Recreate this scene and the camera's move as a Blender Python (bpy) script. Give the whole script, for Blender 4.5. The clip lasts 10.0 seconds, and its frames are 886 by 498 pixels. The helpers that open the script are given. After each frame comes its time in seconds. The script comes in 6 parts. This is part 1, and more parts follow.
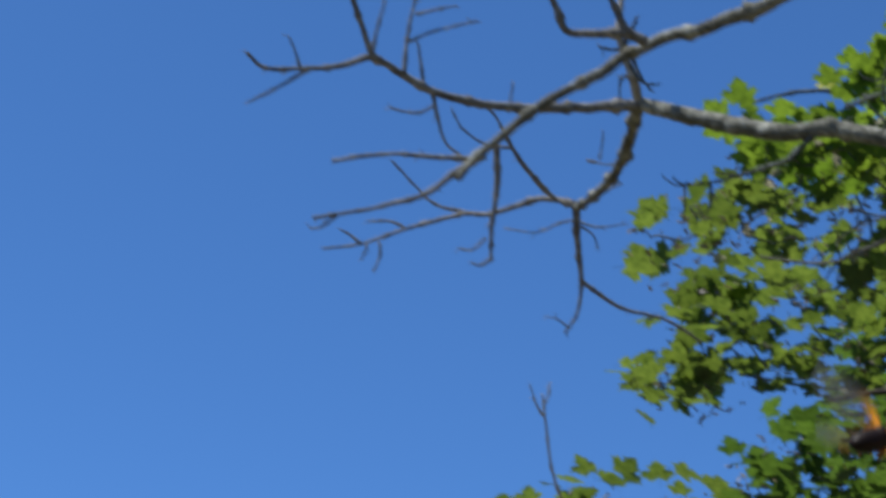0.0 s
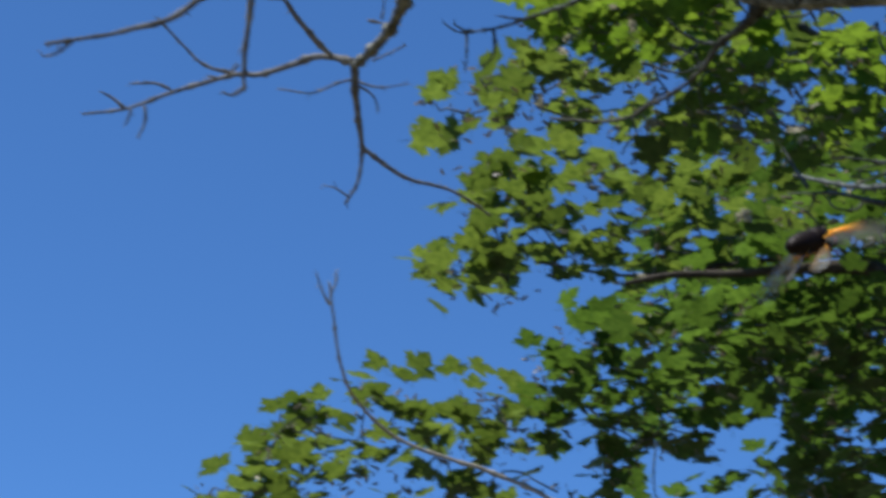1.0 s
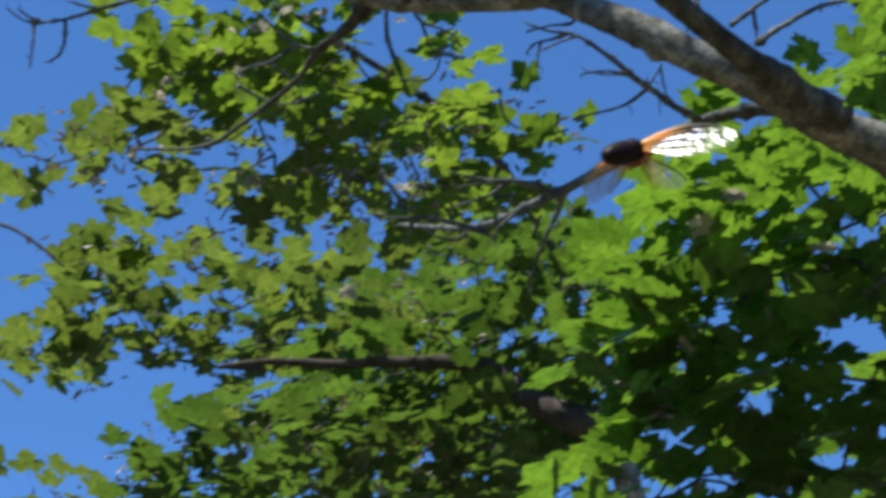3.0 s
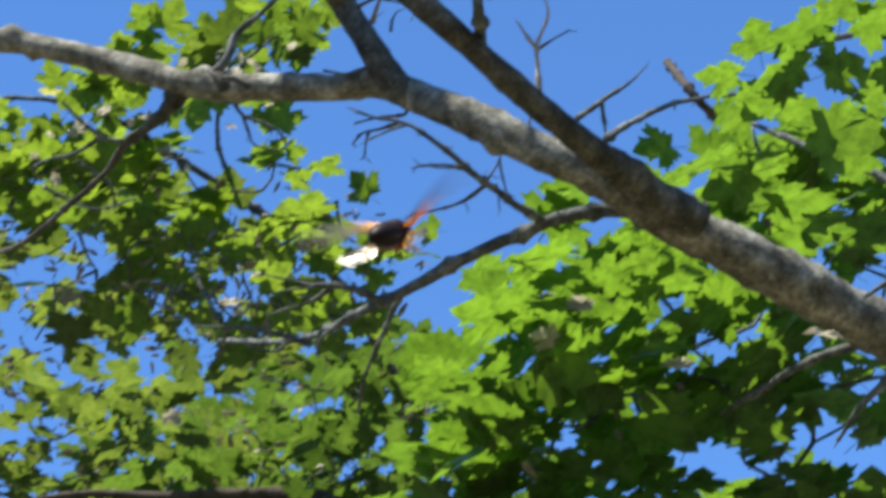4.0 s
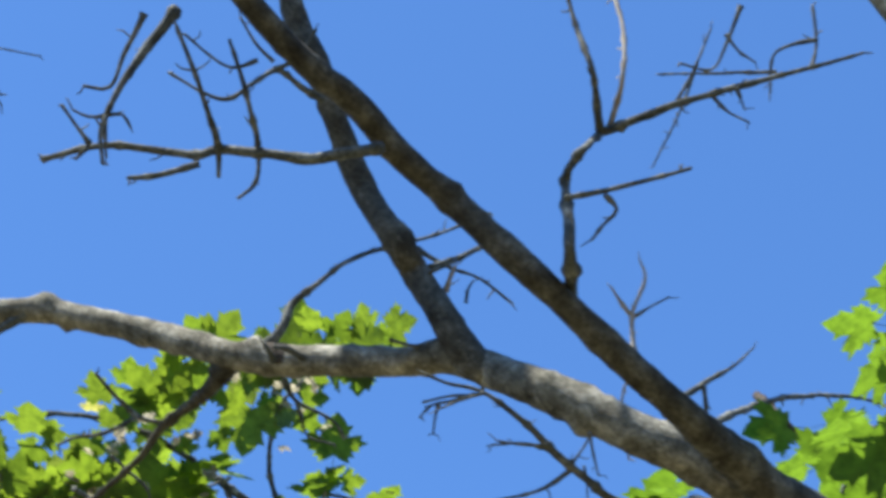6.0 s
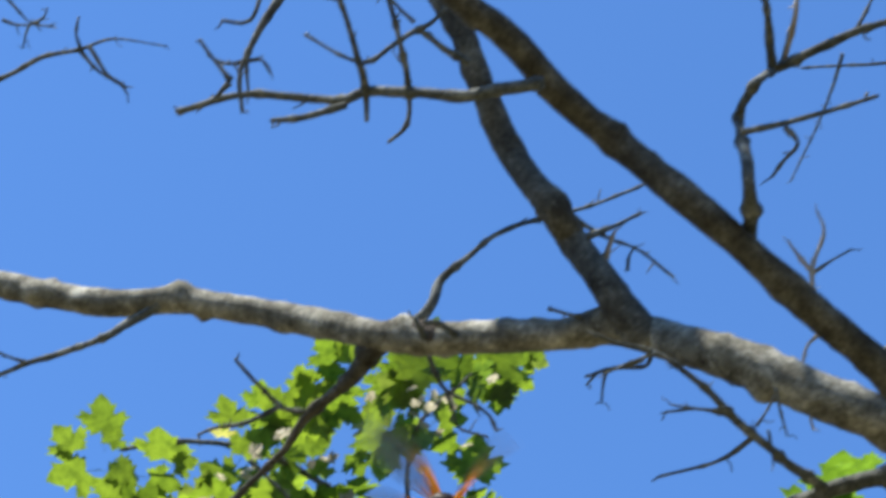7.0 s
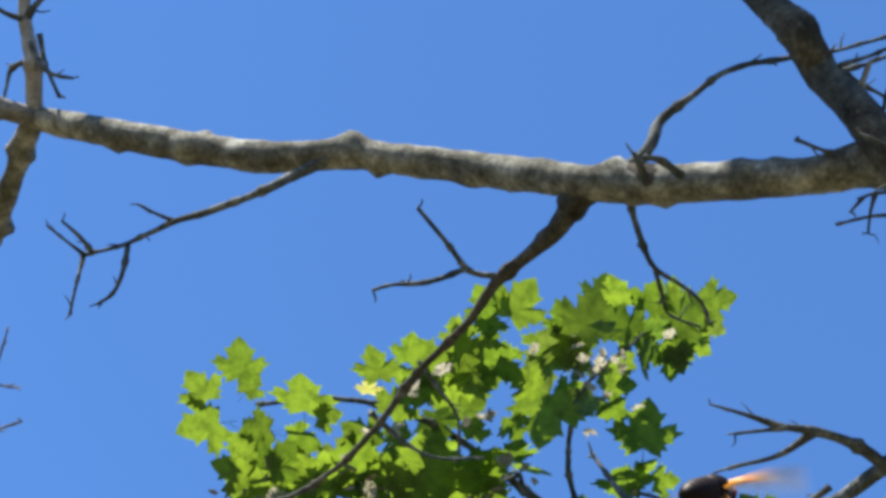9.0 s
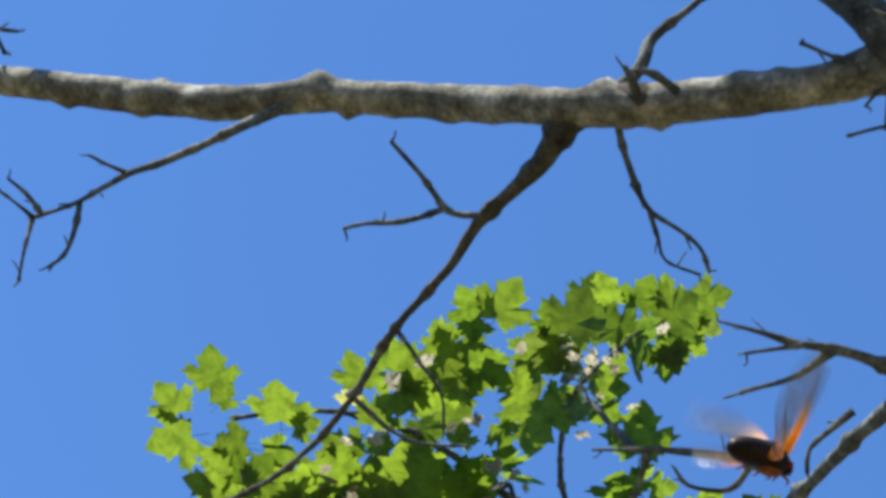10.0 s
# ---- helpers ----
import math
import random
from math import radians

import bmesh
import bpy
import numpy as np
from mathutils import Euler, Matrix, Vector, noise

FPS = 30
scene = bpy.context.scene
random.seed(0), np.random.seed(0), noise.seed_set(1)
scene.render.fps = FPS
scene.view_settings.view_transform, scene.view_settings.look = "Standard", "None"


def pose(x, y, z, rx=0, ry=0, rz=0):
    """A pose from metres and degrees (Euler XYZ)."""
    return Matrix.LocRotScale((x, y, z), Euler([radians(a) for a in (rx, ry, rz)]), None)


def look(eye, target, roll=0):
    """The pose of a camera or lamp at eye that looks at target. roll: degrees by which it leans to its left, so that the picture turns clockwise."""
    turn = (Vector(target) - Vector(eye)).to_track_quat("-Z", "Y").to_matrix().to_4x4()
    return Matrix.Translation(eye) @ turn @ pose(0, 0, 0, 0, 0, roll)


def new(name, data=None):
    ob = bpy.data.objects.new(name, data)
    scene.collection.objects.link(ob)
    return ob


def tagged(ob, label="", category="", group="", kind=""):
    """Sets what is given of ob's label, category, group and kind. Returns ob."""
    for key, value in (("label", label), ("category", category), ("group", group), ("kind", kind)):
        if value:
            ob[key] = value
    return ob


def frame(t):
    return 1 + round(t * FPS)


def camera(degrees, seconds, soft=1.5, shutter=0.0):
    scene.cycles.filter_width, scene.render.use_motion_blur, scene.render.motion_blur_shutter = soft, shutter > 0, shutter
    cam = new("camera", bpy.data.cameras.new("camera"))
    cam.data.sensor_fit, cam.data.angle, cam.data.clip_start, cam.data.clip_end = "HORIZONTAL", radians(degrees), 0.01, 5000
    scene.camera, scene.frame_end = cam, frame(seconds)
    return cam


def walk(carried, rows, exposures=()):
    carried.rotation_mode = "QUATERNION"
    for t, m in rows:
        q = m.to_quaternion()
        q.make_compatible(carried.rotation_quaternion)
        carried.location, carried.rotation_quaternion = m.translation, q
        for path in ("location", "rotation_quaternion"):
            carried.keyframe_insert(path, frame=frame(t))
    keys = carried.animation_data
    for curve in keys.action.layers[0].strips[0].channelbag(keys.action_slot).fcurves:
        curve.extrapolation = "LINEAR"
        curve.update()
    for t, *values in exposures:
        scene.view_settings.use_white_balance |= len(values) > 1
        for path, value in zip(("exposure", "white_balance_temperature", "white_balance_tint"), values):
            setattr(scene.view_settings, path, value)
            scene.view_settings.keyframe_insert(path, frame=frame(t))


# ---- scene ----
cam = camera(25.0, 10.0, soft=3.7, shutter=0.5)
PATH = [
    (0, (-0.483, -0.665, 1.492), (0.580, 2.728, 3.324), 2.63),
    (0.5, (-0.377, -0.513, 1.487), (0.872, 2.858, 3.240), 0.79),
    (1, (-0.277, -0.361, 1.499), (1.159, 2.954, 3.214), -0.25),
    (1.5, (-0.185, -0.239, 1.484), (1.416, 2.993, 3.214), -1.45),
    (2, (-0.096, -0.113, 1.490), (1.645, 3.010, 3.283), -1.50),
    (2.5, (-0.019, -0.021, 1.483), (1.860, 2.963, 3.372), -1.59),
    (3, (0.084, 0.073, 1.501), (2.083, 2.903, 3.499), -2.14),
    (3.2, (0.114, 0.108, 1.512), (2.156, 2.879, 3.548), -2.39),
    (4.3, (0.347, 0.317, 1.648), (2.508, 2.778, 3.945), -4.81),
    (4.5, (0.368, 0.338, 1.658), (2.510, 2.761, 4.012), -4.60),
    (5, (0.411, 0.410, 1.678), (2.436, 2.735, 4.226), -3.64),
    (5.5, (0.456, 0.487, 1.690), (2.347, 2.732, 4.408), -2.42),
    (5.7, (0.476, 0.519, 1.696), (2.322, 2.734, 4.468), -2.15),
    (6.8, (0.570, 0.744, 1.721), (2.126, 2.939, 4.681), -1.10),
    (7, (0.585, 0.782, 1.728), (2.110, 3.003, 4.685), -0.44),
    (7.5, (0.625, 0.905, 1.739), (2.046, 3.192, 4.697), 2.25),
    (8, (0.658, 1.023, 1.763), (2.003, 3.343, 4.731), 3.75),
    (8.5, (0.692, 1.128, 1.785), (1.989, 3.423, 4.794), 5.04),
    (9, (0.744, 1.218, 1.806), (2.008, 3.445, 4.880), 4.89),
    (9.5, (0.805, 1.309, 1.836), (2.045, 3.475, 4.962), 2.64),
    (10, (0.869, 1.405, 1.851), (2.088, 3.509, 5.027), 3.05),
]
EXPOSURE = [(0.0, 1.02, 6150, 10), (2.5, 1.14, 6200, 10), (3.2, 1.54, 6400, 10), (4.3, 2.00, 6700, 10), (5.5, 2.05, 6700, 10), (8.0, 1.97, 6700, 10), (10.0, 1.88, 6700, 10)]
walk(cam, [(t, look(eye, target, roll)) for t, eye, target, roll in PATH], EXPOSURE)

# ---------------------------------------------------------------- light
SUN_UP, SUN_TURN = radians(65), radians(264)  # height, and compass turn from +y towards +x
world = bpy.data.worlds.new("sky")
scene.world = world
world.use_nodes = True
wn = world.node_tree
sky = wn.nodes.new("ShaderNodeTexSky")
sky.sky_type, sky.sun_disc = "NISHITA", False
sky.sun_elevation, sky.sun_rotation = SUN_UP, SUN_TURN
sky.altitude, sky.air_density, sky.dust_density, sky.ozone_density = 2500, 1.0, 0.1, 3.0
clear = wn.nodes.new("ShaderNodeMix")  # a deep, clean blue
clear.data_type, clear.blend_type = "RGBA", "MULTIPLY"
clear.inputs[0].default_value, clear.inputs[7].default_value = 1.0, (0.60, 0.93, 1.23, 1)
wn.links.new(sky.outputs["Color"], clear.inputs[6])
wn.links.new(clear.outputs[2], wn.nodes["Background"].inputs["Color"])
wn.nodes["Background"].inputs["Strength"].default_value = 0.069
to_sun = Vector((math.sin(SUN_TURN) * math.cos(SUN_UP), math.cos(SUN_TURN) * math.cos(SUN_UP), math.sin(SUN_UP)))
lamp = bpy.data.lights.new("sun", "SUN")
lamp.energy, lamp.angle, lamp.color = 3.1, radians(0.53), (1.0, 0.95, 0.87)
sun = new("sun", lamp)
sun.matrix_world = look(to_sun * 40, (0, 0, 0))


# ---------------------------------------------------------------- materials
class Nodes:
    """Short hand for a node tree."""

    def __init__(self, name):
        self.mat = bpy.data.materials.new(name)
        self.mat.use_nodes = True
        self.tree = self.mat.node_tree
        self.bsdf = self.tree.nodes["Principled BSDF"]
        self.out = self.tree.nodes["Material Output"]

    def add(self, kind, **inputs):
        node = self.tree.nodes.new(kind)
        for key, value in inputs.items():
            node.inputs[key.replace("_", " ")].default_value = value
        return node

    def link(self, a, b):
        self.tree.links.new(a, b)

    def noise(self, scale, detail=4.0, rough=0.6, coords=None):
        n = self.add("ShaderNodeTexNoise", Scale=scale, Detail=detail, Roughness=rough)
        if coords:
            self.link(coords, n.inputs["Vector"])
        return n.outputs["Fac"]

    def ramp(self, fac, stops):
        r = self.tree.nodes.new("ShaderNodeValToRGB")
        els = r.color_ramp.elements
        while len(els) < len(stops):
            els.new(0.5)
        for el, (p, c) in zip(els, stops):
            el.position, el.color = p, (*c, 1) if len(c) == 3 else c
        self.link(fac, r.inputs["Fac"])
        return r.outputs["Color"]

    def mix(self, fac, a, b, how="MIX"):
        m = self.tree.nodes.new("ShaderNodeMix")
        m.data_type, m.blend_type = "RGBA", how
        for value, socket in ((fac, m.inputs[0]), (a, m.inputs[6]), (b, m.inputs[7])):
            if isinstance(value, (int, float)):
                socket.default_value = value
            elif isinstance(value, tuple):
                socket.default_value = (*value, 1)
            else:
                self.link(value, socket)
        return m.outputs[2]

    def bump(self, height, strength, distance):
        b = self.add("ShaderNodeBump", Strength=strength, Distance=distance)
        self.link(height, b.inputs["Height"])
        self.link(b.outputs["Normal"], self.bsdf.inputs["Normal"])


def bark(name, light, mid, dark, lichen, grain=1.0):
    m = Nodes(name)
    co = m.add("ShaderNodeTexCoord").outputs["Object"]
    patches = m.noise(25 * grain, 7, 0.68, co)
    fine = m.noise(170 * grain, 5, 0.7, co)
    base = m.ramp(patches, [(0.32, dark), (0.50, mid), (0.68, light)])
    base = m.mix(m.ramp(fine, [(0.34, (0.52, 0.50, 0.47)), (0.62, (1.0, 1.0, 1.0))]), (0, 0, 0), base)
    spots = m.noise(60 * grain, 3, 0.5, co)
    base = m.mix(m.ramp(spots, [(0.64, (0, 0, 0)), (0.80, (0.45, 0.45, 0.45))]), base, lichen)
    m.link(base, m.bsdf.inputs["Base Color"])
    m.bsdf.inputs["Roughness"].default_value = 0.88
    m.bsdf.inputs["Specular IOR Level"].default_value = 0.12
    m.bump(m.mix(0.5, patches, fine), 0.55, 0.006)
    return m.mat


def leaf_material(name, low, high, through_light):
    m = Nodes(name)
    co = m.add("ShaderNodeTexCoord").outputs["Object"]
    each = m.add("ShaderNodeObjectInfo").outputs["Random"]
    island = m.tree.nodes.new("ShaderNodeNewGeometry").outputs["Random Per Island"]
    add = m.tree.nodes.new("ShaderNodeMath")
    add.operation = "ADD"
    m.link(each, add.inputs[0])
    m.link(island, add.inputs[1])
    wrap = m.tree.nodes.new("ShaderNodeMath")
    wrap.operation = "FRACT"
    m.link(add.outputs[0], wrap.inputs[0])
    tone = m.ramp(wrap.outputs[0], [(0.0, low), (0.6, high), (1.0, tuple(1.15 * c for c in high))])
    shift = m.add("ShaderNodeVectorMath")
    shift.operation = "ADD"
    m.link(co, shift.inputs[0])
    m.link(each, shift.inputs[1])
    blotch = m.noise(48, 4, 0.65, shift.outputs[0])
    tone = m.mix(m.ramp(blotch, [(0.34, (0.35, 0.35, 0.35)), (0.60, (1, 1, 1))]), (0.012, 0.03, 0.008), tone)
    m.link(tone, m.bsdf.inputs["Base Color"])
    m.bsdf.inputs["Roughness"].default_value = 0.38
    m.bsdf.inputs["Specular IOR Level"].default_value = 0.45
    m.bump(m.noise(120, 3, 0.6, co), 0.25, 0.002)
    thin = m.add("ShaderNodeBsdfTranslucent")
    m.link(m.mix(1.0, tone, through_light, "MULTIPLY"), thin.inputs["Color"])
    both = m.add("ShaderNodeMixShader", Fac=0.6)
    m.link(m.bsdf.outputs[0], both.inputs[1])
    m.link(thin.outputs[0], both.inputs[2])
    m.link(both.outputs[0], m.out.inputs["Surface"])
    return m.mat


BARK = bark("grey_bark", (0.47, 0.468, 0.388), (0.183, 0.180, 0.140), (0.046, 0.044, 0.034), (0.50, 0.50, 0.42))
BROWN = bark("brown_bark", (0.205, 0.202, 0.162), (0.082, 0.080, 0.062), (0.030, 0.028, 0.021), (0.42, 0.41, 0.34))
TWIG = bark("twig_bark", (0.275, 0.298, 0.272), (0.102, 0.113, 0.102), (0.038, 0.043, 0.038), (0.44, 0.45, 0.40), 1.6)
PALE_TWIG = bark("bleached_twig_bark", (0.42, 0.40, 0.355), (0.215, 0.204, 0.178), (0.085, 0.079, 0.068), (0.46, 0.46, 0.41), 1.6)
WOOD = bark("bare_wood", (0.52, 0.49, 0.42), (0.42, 0.385, 0.32), (0.27, 0.24, 0.19), (0.58, 0.56, 0.50), 1.6)
# Dark bark of the knot; on crown branches its darkness stands in for shade.
DARK = bark("dark_shaded_bark", (0.12, 0.10, 0.08), (0.075, 0.064, 0.05), (0.04, 0.034, 0.027), (0.16, 0.155, 0.12))
LEAF = leaf_material("maple_leaf", (0.066, 0.116, 0.022), (0.088, 0.140, 0.029), (2.25, 2.15, 0.78))
# Maple leaf toned down: the far crown's weaker light, put into the colour.
DIM_LEAF = leaf_material("dim_maple_leaf", (0.047, 0.070, 0.021), (0.076, 0.108, 0.032), (2.05, 2.0, 0.85))
FRESH_LEAF = leaf_material("fresh_green_leaf", (0.054, 0.099, 0.020), (0.072, 0.126, 0.025), (2.0, 2.12, 0.72))
# Darker copy for the crown's inside, where the colour stands for shade.
SHADE_LEAF = leaf_material("shaded_maple_leaf", (0.038, 0.062, 0.018), (0.060, 0.096, 0.026), (1.75, 1.9, 0.75))


PALE = leaf_material("withered_leaf", (0.34, 0.31, 0.24), (0.50, 0.47, 0.38), (1.0, 1.0, 0.9))
SEED = leaf_material("dry_seed", (0.27, 0.23, 0.16), (0.42, 0.37, 0.27), (1.0, 1.0, 0.9))
YELLOW = leaf_material("yellow_leaf", (0.32, 0.32, 0.10), (0.36, 0.35, 0.11), (1.6, 1.6, 1.2))


def plain(name, colour, rough, spec=0.5, grain=0.0):
    m = Nodes(name)
    m.bsdf.inputs["Base Color"].default_value = (*colour, 1)
    m.bsdf.inputs["Roughness"].default_value = rough
    m.bsdf.inputs["Specular IOR Level"].default_value = spec
    if grain:
        co = m.add("ShaderNodeTexCoord").outputs["Object"]
        n = m.noise(grain, 4, 0.6, co)
        m.link(m.mix(m.ramp(n, [(0.3, (0, 0, 0)), (0.7, (1, 1, 1))]), tuple(0.55 * c for c in colour), tuple(1.3 * c for c in colour)), m.bsdf.inputs["Base Color"])
    return m.mat


# ---------------------------------------------------------------- ground
def meadow():
    m = Nodes("leaf_litter")
    co = m.add("ShaderNodeTexCoord").outputs["Object"]
    tone = m.ramp(m.noise(3.0, 8, 0.7, co), [(0.3, (0.075, 0.072, 0.034)), (0.55, (0.135, 0.115, 0.064)), (0.75, (0.20, 0.165, 0.10))])
    scraps = m.ramp(m.noise(34, 4, 0.7, co), [(0.36, (0.45, 0.43, 0.40)), (0.50, (1.0, 1.0, 1.0)), (0.66, (1.7, 1.6, 1.4))])  # single leaves and bare soil
    m.link(m.mix(1.0, tone, scraps, "MULTIPLY"), m.bsdf.inputs["Base Color"])
    m.bsdf.inputs["Roughness"].default_value = 0.9
    m.bump(m.noise(60, 4, 0.7, co), 0.6, 0.03)
    return m.mat


bm = bmesh.new()
bmesh.ops.create_grid(bm, x_segments=40, y_segments=40, size=1500)
for v in bm.verts:
    far = v.co.length
    v.co.z = -0.02 if far < 30 else -0.02 + 0.6 * noise.noise(v.co * 0.004)
me = bpy.data.meshes.new("ground")
bm.to_mesh(me)
bm.free()
me.materials.append(meadow())
tagged(new("ground", me), "dark leaf litter and sparse grass under the trees", "ground", kind="structure")


def woods():
    """An unseen belt of low trees all round the clearing, added to block low sky light, taller at the back: many leafy
    clumps and their stems.
    """
    rng = random.Random(12)
    verts, faces, stems, stem_faces = [], [], [], []
    for k in range(7000):
        a = rng.uniform(0, math.tau)
        r = rng.uniform(27, 35)
        x, y = r * math.sin(a), r * math.cos(a)
        front = max(0.0, math.cos(a - radians(35)))
        top = (9.5 - 4.5 * front) * (0.85 + 0.35 * noise.noise(Vector((x * 0.16, y * 0.16, 3.0))))
        z = top * rng.uniform(0.02, 1.0) ** 0.8
        turn = Euler((rng.uniform(0, 6), rng.uniform(0, 6), rng.uniform(0, 6))).to_matrix() * rng.uniform(0.5, 0.95)
        n = len(verts)
        verts += [Vector((x, y, z)) + turn @ Vector(v) for v in ((0, -1, 0), (0.75, -0.2, 0.25), (0.4, 0.8, 0.1), (-0.35, 0.9, -0.15), (-0.8, 0.0, 0.2), (0, 0.1, -0.2))]
        faces += [(n + i, n + (i + 1) % 5, n + 5) for i in range(5)]
    for k in range(70):
        a = k / 70 * math.tau + rng.uniform(-0.03, 0.03)
        r = rng.uniform(29, 33)
        v, f = tube([(r * math.sin(a), r * math.cos(a), -0.2, 0.2), (r * math.sin(a) + 0.2, r * math.cos(a), 2.2, 0.15), (r * math.sin(a), r * math.cos(a) + 0.3, 4.6, 0.06)], 7, 0.6, 0.1)
        stem_faces += [tuple(i + len(stems) for i in face) for face in f]
        stems += v
    belt = tagged(mesh_object("woods", verts, faces, LEAF, False), "unseen belt of green broadleaf trees, added to block low sky light", "woods", kind="stuff")
    tagged(under(mesh_object("stems", stems, stem_faces, DARK), belt), "dark stems of the added tree belt", kind="stuff")


# ---------------------------------------------------------------- branches
def spline(points, step):
    """Points of a smooth curve through the control points, with the share of the way."""
    pts = [Vector(p) for p in points]
    pts = [2 * pts[0] - pts[1], *pts, 2 * pts[-1] - pts[-2]]
    out = []
    for i in range(1, len(pts) - 2):
        p0, p1, p2, p3 = pts[i - 1 : i + 3]
        n = max(1, round((p2 - p1).length / step))
        for k in range(n):
            s = k / n
            out.append(0.5 * (2 * p1 + (p2 - p0) * s + (2 * p0 - 5 * p1 + 4 * p2 - p3) * s * s + (3 * p1 - p0 - 3 * p2 + p3) * s**3))
    out.append(pts[-2])
    gone, lengths = 0.0, [0.0]
    for a, b in zip(out, out[1:]):
        gone += (b - a).length
        lengths.append(gone)
    return out, [v / gone for v in lengths], gone


def tube(points, sides, step, rough, nodes=0.0, seed=0.0, tip=True, lumps=()):
    """A tapered, uneven limb round a curve of places with radii: vertices and faces."""
    line, share, total = spline([p[:3] for p in points], step)
    marks = [min(range(len(line)), key=lambda k: (line[k] - Vector(p[:3])).length) for p in points]
    radii = np.interp(range(len(line)), marks, [p[3] for p in points])
    r1 = points[-1][3]
    verts, faces = [], []
    side = Vector((0.3, 0.5, 0.8))
    for i, p in enumerate(line):
        ahead = (line[min(i + 1, len(line) - 1)] - line[max(i - 1, 0)]).normalized()
        side = (side - ahead * side.dot(ahead)).normalized()
        up = ahead.cross(side)
        r = float(radii[i])
        if nodes:  # swollen leaf scars along a twig
            r *= 1 + 0.5 * max(0.0, math.sin(share[i] * total / nodes * math.tau + seed)) ** 10
        pace = 9 if sides > 12 else 24
        wob = Vector((noise.noise(p * pace + Vector((seed, 0, 0))), noise.noise(p * pace + Vector((0, seed, 7))), noise.noise(p * pace + Vector((5, 0, seed))))) * r * rough * (1.0 if sides > 12 else 1.7)
        for k in range(sides):
            a = k / sides * math.tau
            out = side * math.cos(a) + up * math.sin(a)
            q = p + wob + out * r
            lump = noise.noise(q * 14 + Vector((seed, seed, 0))) * 0.9 + noise.noise(q * 45) * 0.5 + noise.noise(q * 120) * 0.25
            swell = sum(s * math.exp(-((q - Vector((x, y, z))).length_squared) / (1.7 * s * s)) for x, y, z, s in lumps)
            knob = max(0.0, noise.noise(q * 34 + Vector((0, seed, seed))) - 0.26) * 0.42 * r if sides > 8 else 0.0
            verts.append(q + out * (r * rough * lump + swell + knob))
        if i:
            a0, b0 = (i - 1) * sides, i * sides
            for k in range(sides):
                j = (k + 1) % sides
                faces.append((a0 + k, a0 + j, b0 + j, b0 + k))
    faces.append(tuple(reversed(range(sides))))
    end = (line[-1] - line[-2]).normalized()
    verts.append(line[-1] + end * r1 * (1.2 if tip else 0.2))
    last = (len(line) - 1) * sides
    for k in range(sides):
        faces.append((last + k, last + (k + 1) % sides, len(verts) - 1))
    return verts, faces


def mesh_object(name, verts, faces, material, smooth=True):
    me = bpy.data.meshes.new(name)
    me.from_pydata([tuple(v) for v in verts], [], faces)
    me.materials.append(material)
    if smooth:
        me.polygons.foreach_set("use_smooth", [True] * len(me.polygons))
    return new(name, me)


def under(ob, parent):
    """Hang ob under parent without moving it."""
    ob.parent = parent
    ob.matrix_parent_inverse = parent.matrix_world.inverted()
    return ob


def tree(name, base, label):
    ob = new(name)
    ob.location = base
    bpy.context.view_layer.update()
    return tagged(ob, label, "tree", group="maple trees")


BOUGHS = {}


def spurs(shape, points, seed):
    """Short dead side shoots on a twig, one of them at its tip."""
    rng = random.Random(seed)
    verts, faces = list(shape[0]), list(shape[1])
    line, share, total = spline([p[:3] for p in points], 0.01)
    places = [(rng.uniform(0.2, 0.95), rng.uniform(0.006, 0.022)) for _ in range(round(total / 0.055))] + [(1.0, rng.uniform(0.006, 0.016)) for _ in range(1)]
    for where, reach in places:
        i = min(len(line) - 1, round(where * (len(line) - 1)))
        ahead = (line[i] - line[max(i - 1, 0)]) if i else (line[1] - line[0])
        side = Vector((rng.gauss(0, 1), rng.gauss(0, 1), rng.gauss(0, 1)))
        way = (ahead.normalized() * rng.uniform(0.4, 1.1) + side.normalized() * 0.9).normalized()
        thick = max(0.0006, min(0.0014, points[-1][3] * 0.7))
        mid = line[i] + way * reach * 0.55 + side * 0.0012
        v, f = tube([(*line[i], thick), (*mid, thick * 0.8), (*(line[i] + way * reach), thick * 0.45)], 5, 0.006, 0.2)
        faces += [tuple(k + len(verts) for k in face) for face in f]
        verts += v
    return verts, faces


def limb(key, kind, parent, points, material=None, lumps=()):
    thick = max(p[3] for p in points)
    if thick > 0.02:
        shape = tube(points, 24, 0.007, 0.13, seed=len(BOUGHS) * 1.7, lumps=lumps)
    elif thick > 0.008:
        shape = tube(points, 12, 0.008, 0.20, 0.11, seed=len(BOUGHS) * 1.7, lumps=lumps)
    else:
        if kind == "twig":  # dead twigs break off blunt
            points = [(x, y, z, max(r, 0.5 * thick)) for x, y, z, r in points]
        shape = tube(points, 7, 0.008, 0.28, 0.045, seed=len(BOUGHS) * 1.7)
        shape = spurs(shape, points, len(BOUGHS))
    ob = mesh_object(kind, *shape, material or (BARK if thick > 0.012 else TWIG))
    BOUGHS[key] = ob
    return under(ob, parent)


# ---------------------------------------------------------------- leaves
HALF = [(0.0, 0.04), (0.16, -0.06), (0.37, -0.13), (0.36, 0.02), (0.50, 0.03), (0.42, 0.15), (0.60, 0.19), (0.60, 0.29), (0.81, 0.45), (0.64, 0.46), (0.63, 0.62), (0.48, 0.57), (0.31, 0.49), (0.34, 0.64), (0.42, 0.80), (0.28, 0.79), (0.19, 0.94), (0.0, 1.12)]


